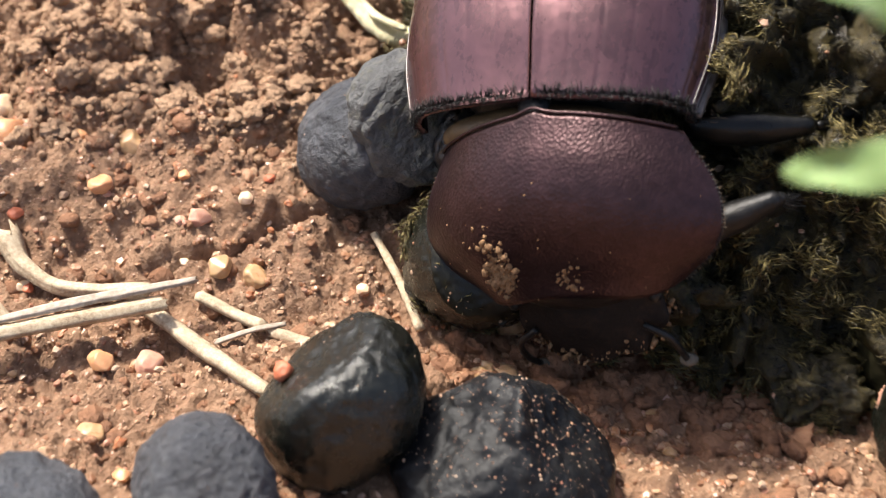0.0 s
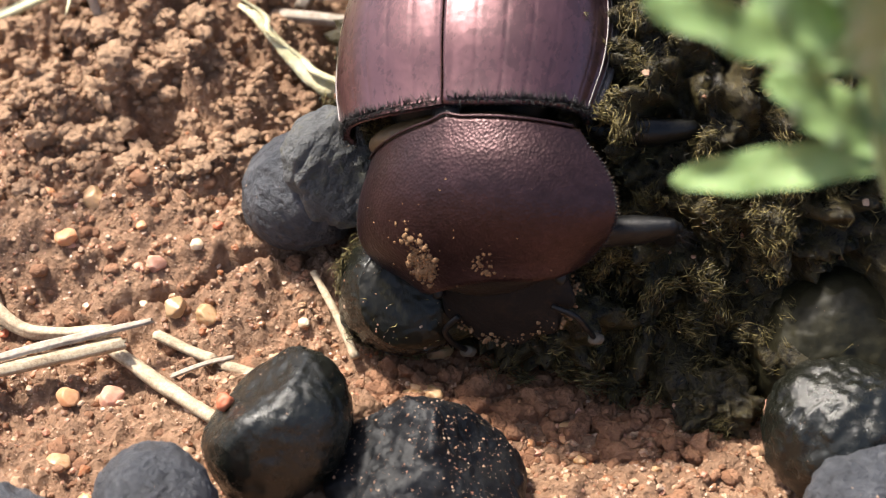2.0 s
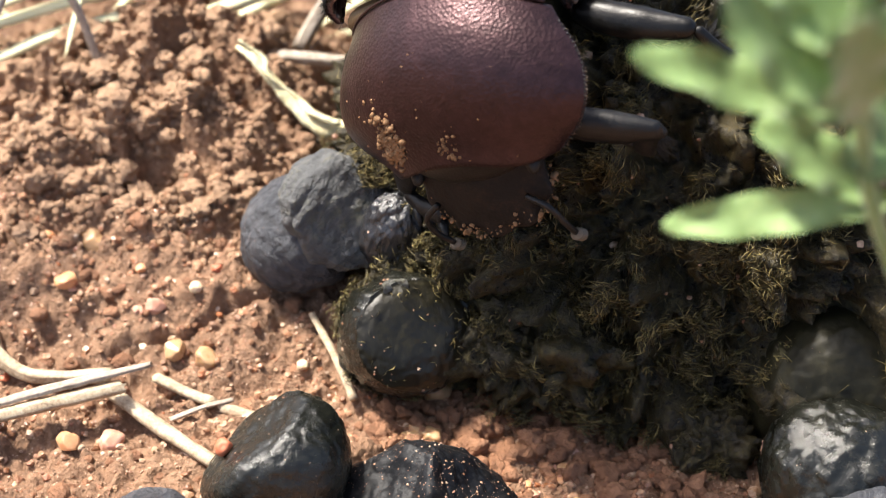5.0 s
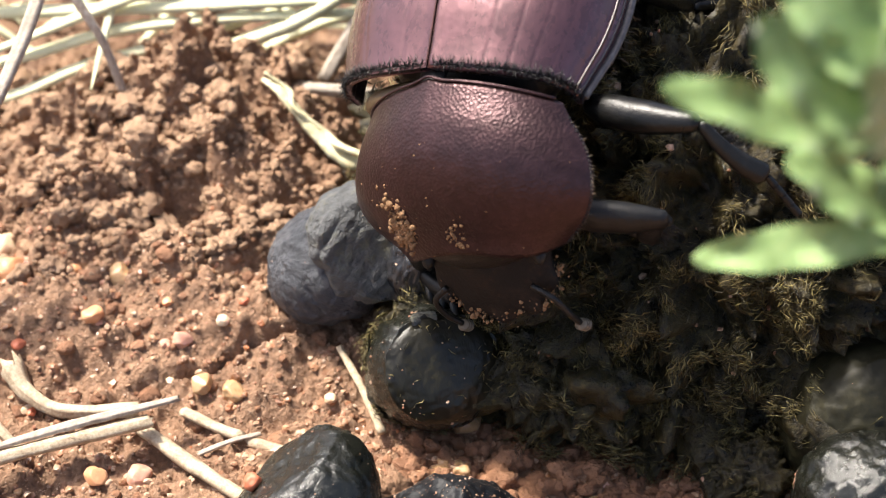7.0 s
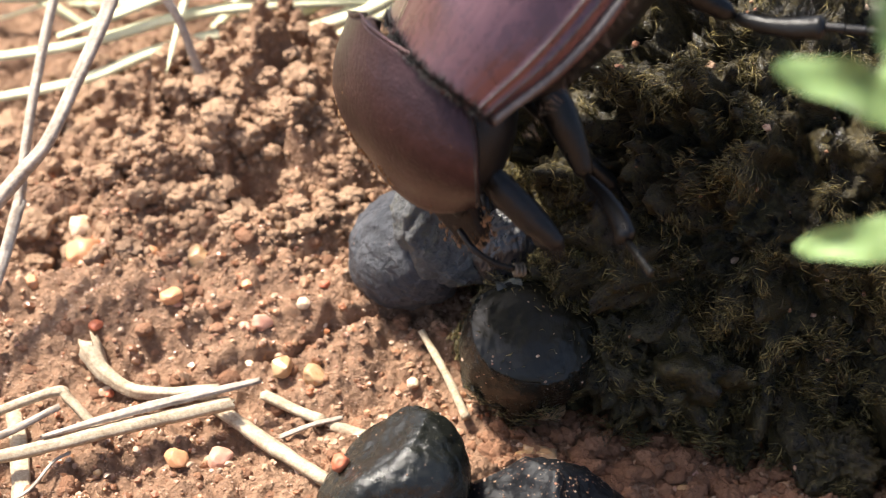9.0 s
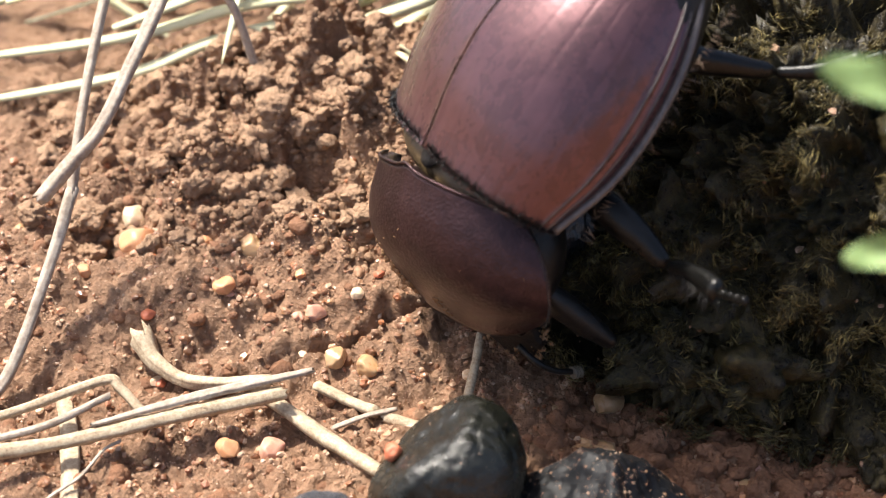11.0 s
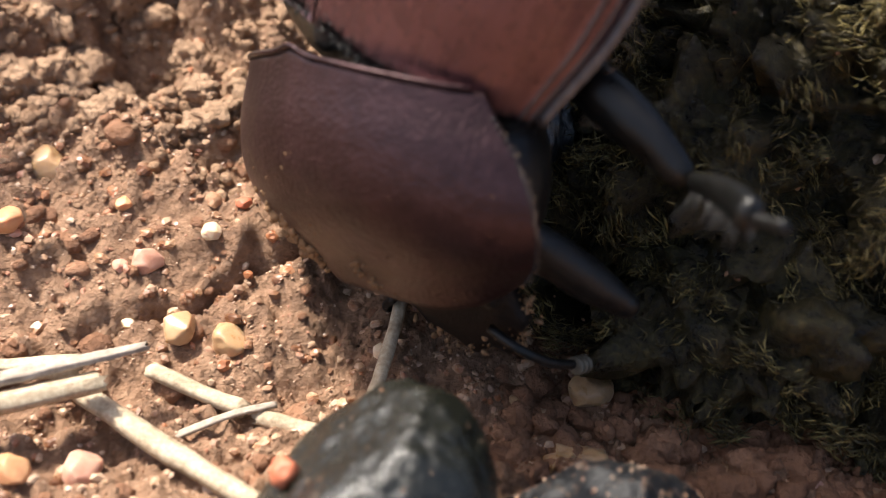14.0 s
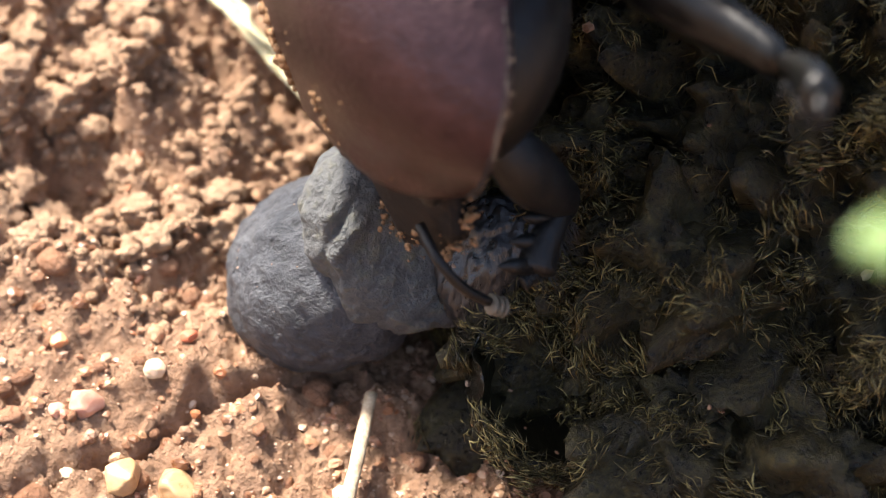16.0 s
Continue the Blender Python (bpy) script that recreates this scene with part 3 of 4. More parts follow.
pellet((4.42, -1.65, 0.32), (0.45, 0.4, 0.34), BLUISH, 98, "blue-black dung pellet beside others", (0, 0, 40), 0.05, 0.0, 0.03, 0.05, 20)

speck = part("stuck_grain", (ico(3)[0] * (1 + 0.35 * grain(ico(3)[0], 0.6, 4))[:, None] * 0.05, ico(3)[1]), PEBBLES[4], glossy, "red grain of stone stuck on the pellet")
speck.matrix_basis = glossy.matrix_basis.inverted() @ pose(0.43 * CM, -1.42 * CM, 0.58 * CM)


def opened_pellet():
    """A pellet whose top is eaten hollow: the skin is a thick cup, with pulp in it."""
    ob = new("opened_dung_pellet")
    tagged(ob, "black dung pellet with one side broken open, showing olive pulp", "dung pellet", group="dung pellets")
    v, f = ico(6)
    p = v.copy()
    p[:, 2] = np.where(v[:, 2] > 0.42, 0.42 + 0.34 * (v[:, 2] - 0.42) - 0.03 * np.exp(-((v[:, 0] + 0.15) ** 2 + (v[:, 1] - 0.2) ** 2) / 0.12), np.where(v[:, 2] < -0.38, -0.38 - 1.1 * (v[:, 2] + 0.38), v[:, 2]))
    torn = np.clip(1 - np.abs(v[:, 2] + 0.38) / 0.16, 0, 1)
    p = p * np.array([0.45, 0.41, 0.54])
    fold = p * np.array([1, 1, 0.4])
    skin = (v[:, 2] < 0.45) & (v[:, 2] > -0.4)
    h = np.where(skin, 0.035 * rough(p, 0.5, 2, 101) + 0.025 * np.abs(rough(fold, 0.13, 3, 102)), 0.0) + np.where(skin, 0, 0.009) * rough(p, 0.14, 4, 103, 0.65)
    p = p + h[:, None] * np.where(skin[:, None], v, np.array([[0, 0, 1.0]]))
    p[:, 2] -= torn * (0.3 * rough(p, 0.3, 3, 107, 0.6) + 0.02)
    p[:, :2] *= 1 + 0.14 * (torn * (0.6 + rough(p, 0.25, 3, 109)))[:, None]
    fs = f[np.all(skin[f], 1)]
    fi = f[~np.all(skin[f], 1)]
    for name, ff, mat, words in (("skin", fs, WET, "glossy black wrinkled skin"), ("pulp", fi, PULP, "dark olive-brown pulp")):
        used = np.unique(ff)
        back = np.full(len(p), -1)
        back[used] = np.arange(len(used))
        part(name, (p[used], back[ff]), mat, ob, words)
    inner = np.where(v[:, 2] > 0.45)[0]
    flake = sheet(9, 7, lambda a, b: np.stack([-0.16 + 0.17 * a, 0.33 + 0.07 * b - 0.05 * (a - 0.5) ** 2, 0.235 + 0.03 * np.sin(7 * a + 2 * b) + 0.05 * b * (1 - b)], 1))
    under = (flake[0] - np.array([0, 0, 0.018]), [q[::-1] for q in flake[1]])
    part("skin_flake", joined([flake, under]), GREYISH, ob, "pale lifted flake of dried skin")
    rag = np.where((v[:, 2] < -0.4) & (v[:, 2] > -0.55))[0]
    fv, ff = tufts(p[rag], v[rag], 110, 50, 108, 0.09)
    tagged(part("tuft", (fv, ff), TUFT, ob, "mossy tufts of chewed grass at the torn end"), kind="stuff")
    fv, ff = fibres(p[inner], np.tile([0, 0, 1.0], (len(inner), 1)), 40, 0.05, 0.004, 104, 0.9)
    tagged(part("strand", (fv, ff), FIBRE, ob, "chewed grass strands"), kind="stuff")
    r = np.random.default_rng(105)
    cv, cf = scattered(ico(1), p[r.integers(0, len(p), 90)], 0.004 + 0.01 * r.random(90) ** 3, 106, 0.9, 0.25)
    tagged(part("stuck_sand", (cv, cf), GRIT, ob, "sand grains stuck to the pellet", smooth=False), kind="stuff")
    return ob


opened = opened_pellet()


# ---- sticks, straw and grass ----
def stick(name, points, radius, mat, label, category, seed, flat=0.8, dent=0.18, sides=16, group=""):
    c = curve(points, 14)
    t = np.linspace(0, 1, len(c))
    r = 0.88 * radius * (1 + 0.05 * np.sin(t * 9 + seed)) if np.ndim(radius) == 0 else np.interp(t, np.linspace(0, 1, len(radius)), radius)
    mid = c.mean(0)
    k = np.random.default_rng(seed)
    v, f = tube(c - mid, r, sides, flat, 0.5 * dent, seed)
    rings = v.reshape(len(c), sides, 3)
    axis = (c - mid)[:, None]
    rings = axis + (rings - axis) * k.uniform(0.72, 1.1, sides)[None, :, None]
    along = (c[1] - c[0]) / np.linalg.norm(c[1] - c[0]), (c[-1] - c[-2]) / np.linalg.norm(c[-1] - c[-2])
    rings[0] -= k.uniform(-0.3, 1.1, sides)[:, None] * r[0] * along[0]
    rings[-1] += k.uniform(-0.3, 1.3, sides)[:, None] * r[-1] * along[1]
    ob = part(name, (rings.reshape(-1, 3), f), mat, at=pose(*[k * CM for k in mid]))
    return tagged(ob, label, category, group=group)


stick("split_twig", [(-2.3, -1.5, 0.3), (-1.73, -1.25, 0.26), (-1.05, -0.95, 0.3), (-0.41, -0.67, 0.33)], 0.062, STRAW, "bleached split twig lying on the soil", "twig", 1)
stick("twig_splinter", [(-1.5, -1.1, 0.32), (-0.9, -0.8, 0.37), (-0.23, -0.52, 0.42)], [0.02, 0.045, 0.05, 0.03], BARK, "grey splinter of bark along the split twig", "twig", 2, 0.5)
stick("bent_stalk", [(-1.42, -0.22, 0.36), (-1.3, -0.36, 0.28), (-1.1, -0.46, 0.22), (-0.85, -0.48, 0.22), (-0.56, -0.45, 0.24)], [0.085, 0.06, 0.055, 0.055, 0.06], STRAW, "pale bent dry stalk with a knobbly end", "stalk", 3)
stick("dry_stalk", [(-0.5, -0.56, 0.2), (-0.1, -0.85, 0.17), (0.3, -1.12, 0.15)], 0.058, STRAW, "speckled dry stalk running under a pellet", "stalk", 4)
stick("straw_piece", [(-0.2, -0.42, 0.22), (0.0, -0.5, 0.19), (0.18, -0.55, 0.16)], 0.05, STRAW, "short buff straw piece pressed in the soil", "straw", 5)
stick("straw_piece", [(0.26, -0.58, 0.14), (0.42, -0.62, 0.13), (0.6, -0.67, 0.13)], 0.045, STRAW, "short buff straw piece pressed in the soil", "straw", 6)
stick("brown_fibre", [(-0.05, -0.72, 0.13), (0.15, -0.62, 0.17), (0.32, -0.55, 0.18)], 0.022, BARK, "thin brown plant fibre on the soil", "plant fibre", 7)
stick("bent_twig", [(-2.7, -1.25, 0.2), (-2.1, -1.03, 0.28), (-1.55, -0.73, 0.37), (-1.42, -0.75, 0.34), (-1.19, -0.9, 0.2)], 0.045, STRAW, "thin bent dry twig over the soil", "twig", 8)
stick("bent_twig", [(-2.6, -1.35, 0.16), (-1.9, -1.05, 0.2), (-1.5, -0.8, 0.3)], 0.03, BARK, "thin grey twig beside another", "twig", 9)
stick("dry_stalk", [(-1.84, -0.65, 0.12), (-1.7, -1.0, 0.11), (-1.52, -1.6, 0.1), (-1.45, -2.1, 0.1)], 0.062, STRAW, "pale flat dry stalk on the soil", "stalk", 10, 0.5)
stick("curled_tendril", [(-1.75, -1.85, 0.1), (-1.66, -1.62, 0.14), (-1.5, -1.43, 0.18), (-1.42, -1.2, 0.2), (-1.34, -1.1, 0.2)], 0.014, BARK, "thin curled brown tendril", "tendril", 11)
stick("tall_stalk", [(-2.5, -0.9, 0.08), (-2.25, -0.6, 0.2), (-2.05, -0.1, 0.75), (-1.95, 0.25, 1.15)], 0.05, BARK, "grey dry stalk leaning over the heap", "stalk", 12, 1.0, 0.08)
stick("forked_stalk", [(-2.08, 0.06, 1.22), (-1.9, 0.2, 1.42), (-1.74, 0.36, 1.6), (-1.6, 0.75, 1.9), (-1.48, 1.2, 2.2), (-1.4, 1.6, 2.5)], 0.055, BARK, "grey forked dry stalk above the heap", "stalk", 13, 1.0, 0.08)
stick("forked_stalk", [(-1.95, 0.25, 1.15), (-1.93, 0.6, 1.6), (-1.9, 1.1, 2.05), (-1.85, 1.5, 2.4)], 0.04, BARK, "thin grey dry stalk above the heap", "stalk", 14, 1.0, 0.08)
stick("dry_weed_stalk", [(-1.06, 1.94, 1.3), (-1.2, 2.0, 1.7), (-1.42, 2.1, 2.05), (-1.6, 2.3, 2.5)], 0.04, BARK, "thin brown weed stalk standing in the heap", "stalk", 15, 1.0, 0.08)
stick("pale_root", [(0.0, 2.02, 1.42), (0.12, 1.92, 1.4), (0.3, 1.8, 1.27), (0.5, 1.68, 1.12), (0.72, 1.6, 1.02), (1.0, 1.65, 0.98), (1.3, 1.75, 0.98)],
      [0.02, 0.036, 0.045, 0.06, 0.085, 0.1, 0.08], ROOT, "pale yellowish twisted root on the heap", "root", 16, 0.7, 0.35)
stick("pale_root", [(0.02, 1.98, 1.5), (0.2, 1.95, 1.38), (0.26, 1.78, 1.34), (0.5, 1.74, 1.16), (0.62, 1.6, 1.14), (0.8, 1.55, 1.1)],
      [0.014, 0.024, 0.02, 0.03, 0.035, 0.03], ROOT, "thin pale yellowish root strand twined along another", "root", 20, 0.7, 0.3)
stick("brown_fibre", [(0.36, 0.93, 0.9), (0.46, 0.86, 0.89), (0.54, 0.8, 0.86)], 0.025, BARK, "short tan straw fibre by a pellet", "plant fibre", 17)
stick("grey_twig", [(0.4, 2.6, 1.15), (0.62, 2.95, 1.5), (0.85, 3.4, 2.0)], 0.07, BARK, "grey twig behind the heap", "twig", 18, 1.0, 0.1)
stick("grey_twig", [(0.3, 2.3, 1.2), (0.8, 2.35, 1.15), (1.4, 2.3, 1.1)], 0.06, BARK, "grey twig lying behind the heap", "twig", 19, 1.0, 0.1)


def loose_straw():
    c = curve([(0, -0.36, 0), (0.01, 0, 0.01), (0, 0.36, 0.0)], 10)
    ob = part("loose_straw", tube(c, [0.036, 0.034, 0.033, 0.032, 0.032, 0.031, 0.03, 0.03, 0.029, 0.029, 0.028, 0.028, 0.028, 0.028, 0.028, 0.028, 0.028, 0.027, 0.027, 0.027, 0.026], 10, 0.7, 0.1, 3), STRAW)
    return tagged(ob, "short cream-coloured straw lying loose on the soil", "straw")


straw = loose_straw()


def blade(points, width, label, seed):
    """A grass blade: a thin, slightly folded strip with thickness."""
    c = curve(points, 10)
    n = len(c)
    t = np.linspace(0, 1, n)
    w = width * np.sin(np.pi * np.clip(t * 0.9 + 0.1, 0, 1)) ** 0.6
    d = np.gradient(c, axis=0)
    side = np.cross(d, (0.1, -0.4, 1.0))
    side /= np.linalg.norm(side, axis=1)[:, None]
    up = np.cross(side, d)
    up /= np.linalg.norm(up, axis=1)[:, None]
    ring = [c - side * w[:, None], c + up * 0.25 * w[:, None], c + side * w[:, None], c + up * 0.1 * w[:, None] - up * 0.02]
    v = np.stack(ring, 1).reshape(-1, 3)
    f = [[i * 4 + j, i * 4 + (j + 1) % 4, i * 4 + 4 + (j + 1) % 4, i * 4 + 4 + j] for i in range(n - 1) for j in range(4)]
    mid = c.mean(0)
    return tagged(part("grass_blade", (v - mid, f), GRASS, at=pose(*[k * CM for k in mid])), label, "grass blade", group="grass behind the heap")


blade([(-3.6, 2.4, 1.5), (-2.18, 2.7, 1.5), (-0.63, 2.85, 1.58), (0.69, 3.0, 1.66), (1.6, 3.2, 1.7)], 0.07, "long pale dry grass blade behind the heap", 1)
blade([(-3.6, 2.2, 1.0), (-2.16, 2.44, 1.2), (-1.07, 2.7, 1.45), (0.66, 2.95, 1.55), (1.5, 3.1, 1.5)], 0.06, "long pale dry grass blade behind the heap", 2)
blade([(-3.4, 2.0, 0.75), (-2.14, 2.3, 0.95), (-1.49, 2.5, 1.18), (-0.48, 2.8, 1.4), (0.3, 3.2, 1.6)], 0.06, "long greenish dry grass blade behind the heap", 3)
blade([(-0.5, 2.6, 1.3), (-0.1, 2.75, 1.42), (0.22, 2.85, 1.55), (0.64, 3.05, 1.8), (0.9, 3.3, 2.1)], 0.09, "broad cream grass blade curling up behind the heap", 4)
for n in range(95):
    x0, y0 = rng.uniform(-5.5, 2.6), rng.uniform(3.0, 7.5)
    z0, a, L = lie(x0, y0) + rng.uniform(0.1, 0.9), rng.normal(0, 0.5), rng.uniform(1.5, 4.0)
    blade([(x0 - L * math.cos(a) / 2, y0 - L * math.sin(a) / 2, z0 - rng.uniform(0, 0.4)), (x0 + rng.normal(0, 0.2), y0 + rng.normal(0, 0.35), z0 + rng.uniform(0, 0.7)),
           (x0 + L * math.cos(a) / 2, y0 + L * math.sin(a) / 2, z0 - rng.uniform(-0.3, 0.4))], rng.uniform(0.02, 0.075), "dry grass blade lying behind the heap", 10 + n)


# ---- green plant ----
def leaf(tip, base, width, plant, seed, cup=0.25):
    tip, base = np.array(tip, float), np.array(base, float)
    d = tip - base
    L = np.linalg.norm(d)
    d /= L
    side = np.cross(d, (0.0, -0.75, 0.65))
    side /= np.linalg.norm(side)
    up = np.cross(side, d)

    def shape(u, v):
        s = 2 * v - 1
        w = width * np.sin(np.pi * np.clip(u, 0, 1) ** 1.15) ** 0.6 + 0.016
        w = w * (1 + 0.06 * np.sin(u * 21 + seed * 2 + 1.3 * np.sign(s)) * np.abs(s))
        p = base + np.outer(0.03 * np.sin(u * 17 + seed) * s * s, up) + np.outer(u * L, d) + np.outer(s * w, side) + np.outer(cup * w * np.abs(s) ** 1.5 - 0.12 * L * u * u, up)
        return p

    top = sheet(26, 13, shape)
    under = (top[0] - 0.022 * up, [f[::-1] for f in top[1]])
    return part("leaf", joined([top, under]), LEAF, plant)


def green_plant():
    plant = new("green_plant")
    o = np.array([4.6, -4.2, on_ground(4.6, -4.2)])
    plant.location = [c * CM for c in o]
    tagged(plant, "soft green leafy weed with rounded downy leaves", "plant")
    part("stem", tube(curve([np.zeros(3), np.array([4.3, -3.8, 1.6]) - o, np.array([3.75, -3.35, 3.3]) - o, np.array([3.45, -3.35, 4.0]) - o, np.array([3.3, -3.45, 4.5]) - o, np.array([3.2, -3.5, 5.0]) - o], 10), 0.035, 10), LEAF, plant)
    for n, (tip, base, w) in enumerate([((2.65, -3.28, 3.78), (3.58, -3.29, 3.98), 0.074), ((3.01, -3.24, 4.27), (3.45, -3.27, 3.97), 0.095), ((2.47, -3.49, 4.7), (3.24, -3.42, 4.41), 0.075),
                                        ((2.76, -3.58, 5.0), (3.26, -3.5, 4.5), 0.13), ((2.84, -3.4, 5.2), (3.24, -3.5, 4.7), 0.14), ((3.05, -3.25, 5.2), (3.24, -3.5, 4.6), 0.14),
                                        ((2.86, -3.29, 4.62), (3.28, -3.4, 4.45), 0.11), ((3.53, -3.1, 4.75), (3.26, -3.4, 4.4), 0.14), ((3.7, -3.18, 4.3), (3.3, -3.4, 4.2), 0.14), ((3.17, -3.85, 5.0), (3.3, -3.5, 4.45), 0.13)]):
        leaf(np.array(tip) - o, np.array(base) - o, w, plant, n)
    return plant


plant = green_plant()


# ---- beetle ----
def hairs(points, normals, length, radius, seed, spread_=0.35):
    r = np.random.default_rng(seed)
    pieces = []
    for p, n in zip(points, normals):
        d = np.asarray(n) + r.normal(0, spread_, 3)
        d /= np.linalg.norm(d)
        L = length * r.uniform(0.5, 1.3)
        pieces.append(tube(np.array([p, p + 0.5 * L * d, p + L * d + 0.1 * L * r.normal(size=3)]), [radius, radius * 0.8, radius * 0.3], 4))
    return joined(pieces)


def eased(v, at, values):
    """Values between the given ones, rounded at the corners."""
    return sum(np.interp(np.asarray(v) + o, at, values) for o in np.linspace(-0.14, 0.14, 9)) / 9


def pronotum_at(s, v):
    """The neck shield: s across (-1 to 1), v from the hind edge (0) to the front (1)."""
    hw = eased(v, [0, 0.12, 0.3, 0.5, 0.68, 0.85, 1.0], [0.76, 0.88, 0.97, 1.0, 0.95, 0.82, 0.6])
    zc = eased(v, [0, 0.15, 0.35, 0.55, 0.75, 0.9, 1.0], [0.0, 0.045, 0.06, 0.02, -0.12, -0.27, -0.42])
    zm = eased(v, [0, 0.3, 0.6, 0.85, 1.0], [-0.36, -0.45, -0.5, -0.62, -0.72])
    a = np.abs(s)
    z = zm + (zc - zm) * np.clip(1 - a ** 2.3, 0, 1) ** 0.8
    y = -1.16 * v - 0.12 * (1 - v) * a ** 1.6 + 0.10 * v * (1 - a ** 2) + 0.2 * v ** 3 * a ** 5 + 0.03 * np.exp(-(s / 0.1) ** 2) * (1 - v) ** 6
    return np.stack([hw * s, y, z], 1)


def beetle():
    root = new("dung_beetle")
    tagged(root, "large dark dung beetle with coppery-pink sheen, dirt on its shield", "beetle")
    edge = lambda u: np.sin((u - 0.5) * np.pi)  # noqa: E731

    def shield(u, v):
        p = pronotum_at(edge(u), v)
        return p

    top = sheet(61, 41, shield)
    # the rim turns down and under
    low = (np.array([0, -0.02, -0.09]) + top[0] * np.array([0.93, 0.95, 0.9]), [f[::-1] for f in top[1]])
    nu, nv = 61, 41
    border = [i * nv for i in range(nu)] + [(nu - 1) * nv + j for j in range(1, nv)] + [i * nv + nv - 1 for i in range(nu - 2, -1, -1)] + [j for j in range(nv - 2, 0, -1)]
    k = nu * nv
    wall = [[border[i], border[(i + 1) % len(border)], border[(i + 1) % len(border)] + k, border[i] + k] for i in range(len(border))]
    v = np.concatenate([top[0], low[0]])
    part("pronotum", (v, [f[::-1] for f in top[1]] + [[i + k for i in f[::-1]] for f in low[1]] + wall), SHELL, root, "dark coppery-pink finely pitted neck shield")
    # light beading and bristles along the side edges
    for side in (-1, 1):
        t = np.linspace(0.1, 0.98, 34)
        pts = pronotum_at(np.full(34, 0.995 * side), t)
        beads = [(np.array(ico(1)[0]) * 0.01 + p, ico(1)[1]) for p in pts]
        part("edge_bead", joined(beads), BLACK, root, "row of small teeth along the edge")
        part("edge_bristle", hairs(pts, [(side, -0.2, -0.3)] * 34, 0.03, 0.003, 7 + side), PALEHAIR, root, "short pale bristles")
    t = np.linspace(-0.97, 0.97, 70)
    rim = pronotum_at(t, np.zeros(70)) + np.array([0, 0.012, 0.004])
    part("hind_rim", tube(rim, 0.011, 6), SHELL, root, "thin raised hind edge")
    # fore body below the shield
    bv, bf = ico(4)
    part("thorax", (bv * np.array([0.78, 0.62, 0.42]) + np.array([0, -0.5, -0.62]), bf), BLACK, root, "black underside of the fore body")
    # head: a shovel with a toothed front

    def shovel(u, v):
        a = (u - 0.5) * np.pi
        r_ = np.interp(v, [0, 1], [0.05, 1.0])
        tooth = 1 + 0.045 * np.cos(a * 11) * (v > 0.93)
        x = 0.52 * r_ * np.sin(a) * tooth
        y = -0.96 - 0.46 * r_ * np.cos(a) ** 0.8 * tooth
        z = -0.52 - 0.42 * r_ ** 1.4 * np.abs(np.cos(a)) - 0.16 * r_ ** 2 * np.sin(a) ** 2 + 0.02 * np.cos(a * 3) * (1 - r_)
        return np.stack([x, y, z], 1)

    ht = sheet(65, 22, shovel)
    hl = (ht[0] * np.array([0.95, 1, 1]) + np.array([0, 0.03, -0.07]), [f[::-1] for f in ht[1]])
    rim = [i * 22 + 21 for i in range(65)]
    kk = len(ht[0])
    hw_ = [[rim[i], rim[i + 1], rim[i + 1] + kk, rim[i] + kk] for i in range(64)]
    part("head", (np.concatenate([ht[0], hl[0]]), ht[1] + [[i + kk for i in f] for f in hl[1]] + hw_), HEAD, root, "black shovel-shaped head with a toothed rim")
    for side in (-1, 1):
        part("eye", (ico(3)[0] * np.array([0.05, 0.08, 0.05]) + np.array([0.47 * side, -1.02, -0.66]), ico(3)[1]), BLACK, root, "small glossy black eye")
        c = curve([(0.36 * side, -1.22, -0.74), (0.5 * side, -1.3, -0.8), (0.52 * side, -1.38, -0.95), (0.5 * side, -1.42, -1.1)], 6)
        ant = part("antenna", tube(c, 0.022, 8), BLACK, root, "thin black jointed feeler")
        leaf_ = []
        for n in range(3):
            leaf_.append((ico(2)[0] * np.array([0.055, 0.045, 0.016]) + np.array([0.5 * side, -1.43, -1.12 - 0.026 * n]), ico(2)[1]))
        part("club", joined(leaf_), CLUB, ant, "buff leafy club at the feeler's end")
    # dirt that sticks to it
    r = np.random.default_rng(3)

    def clump(spots, size, seed, label, squash=0.8):
        cv, cf = scattered(ico(2), spots, size, seed, squash, 0.0)
        mid = np.repeat(spots, len(ico(2)[0]), 0)
        cv = mid + (cv - mid) * (1 + 0.6 * rough(cv, 0.045, 3, seed, 0.65))[:, None]
        tagged(part("dirt_clump", (cv, cf), DIRT, root, label), kind="stuff")

    s_, v_ = r.normal(-0.45, 0.05, 420), r.normal(0.82, 0.05, 420)
    sp = pronotum_at(s_ - 0.6 * (v_ - 0.82), v_) + r.normal(0, 0.006, (420, 3))
    clump(sp, 0.007 + 0.018 * r.random(420) ** 2, 4, "clump of tan dirt on the shield")
    s_, v_ = r.normal(-0.42, 0.05, 14), r.normal(0.66, 0.05, 14)
    clump(pronotum_at(s_, v_), 0.006 + 0.014 * r.random(14), 5, "crumbs of tan dirt on the shield")
    s_, v_ = r.normal(0.1, 0.05, 34), r.normal(0.9, 0.03, 34)
    clump(pronotum_at(s_, v_), 0.005 + 0.011 * r.random(34), 6, "smear of tan dirt on the shield")
    a = r.uniform(-1.4, 1.4, 420)
    sp = np.stack([0.5 * np.sin(a), -0.98 - 0.4 * np.cos(a), -0.82 - 0.1 * np.cos(a)], 1) + r.normal(0, 0.032, (420, 3))
    clump(sp, 0.004 + 0.013 * r.random(420) ** 2, 7, "reddish soil caked on the head's rim")
    s_, v_ = r.uniform(-0.95, 0.95, 40), r.uniform(0.35, 1.0, 40)
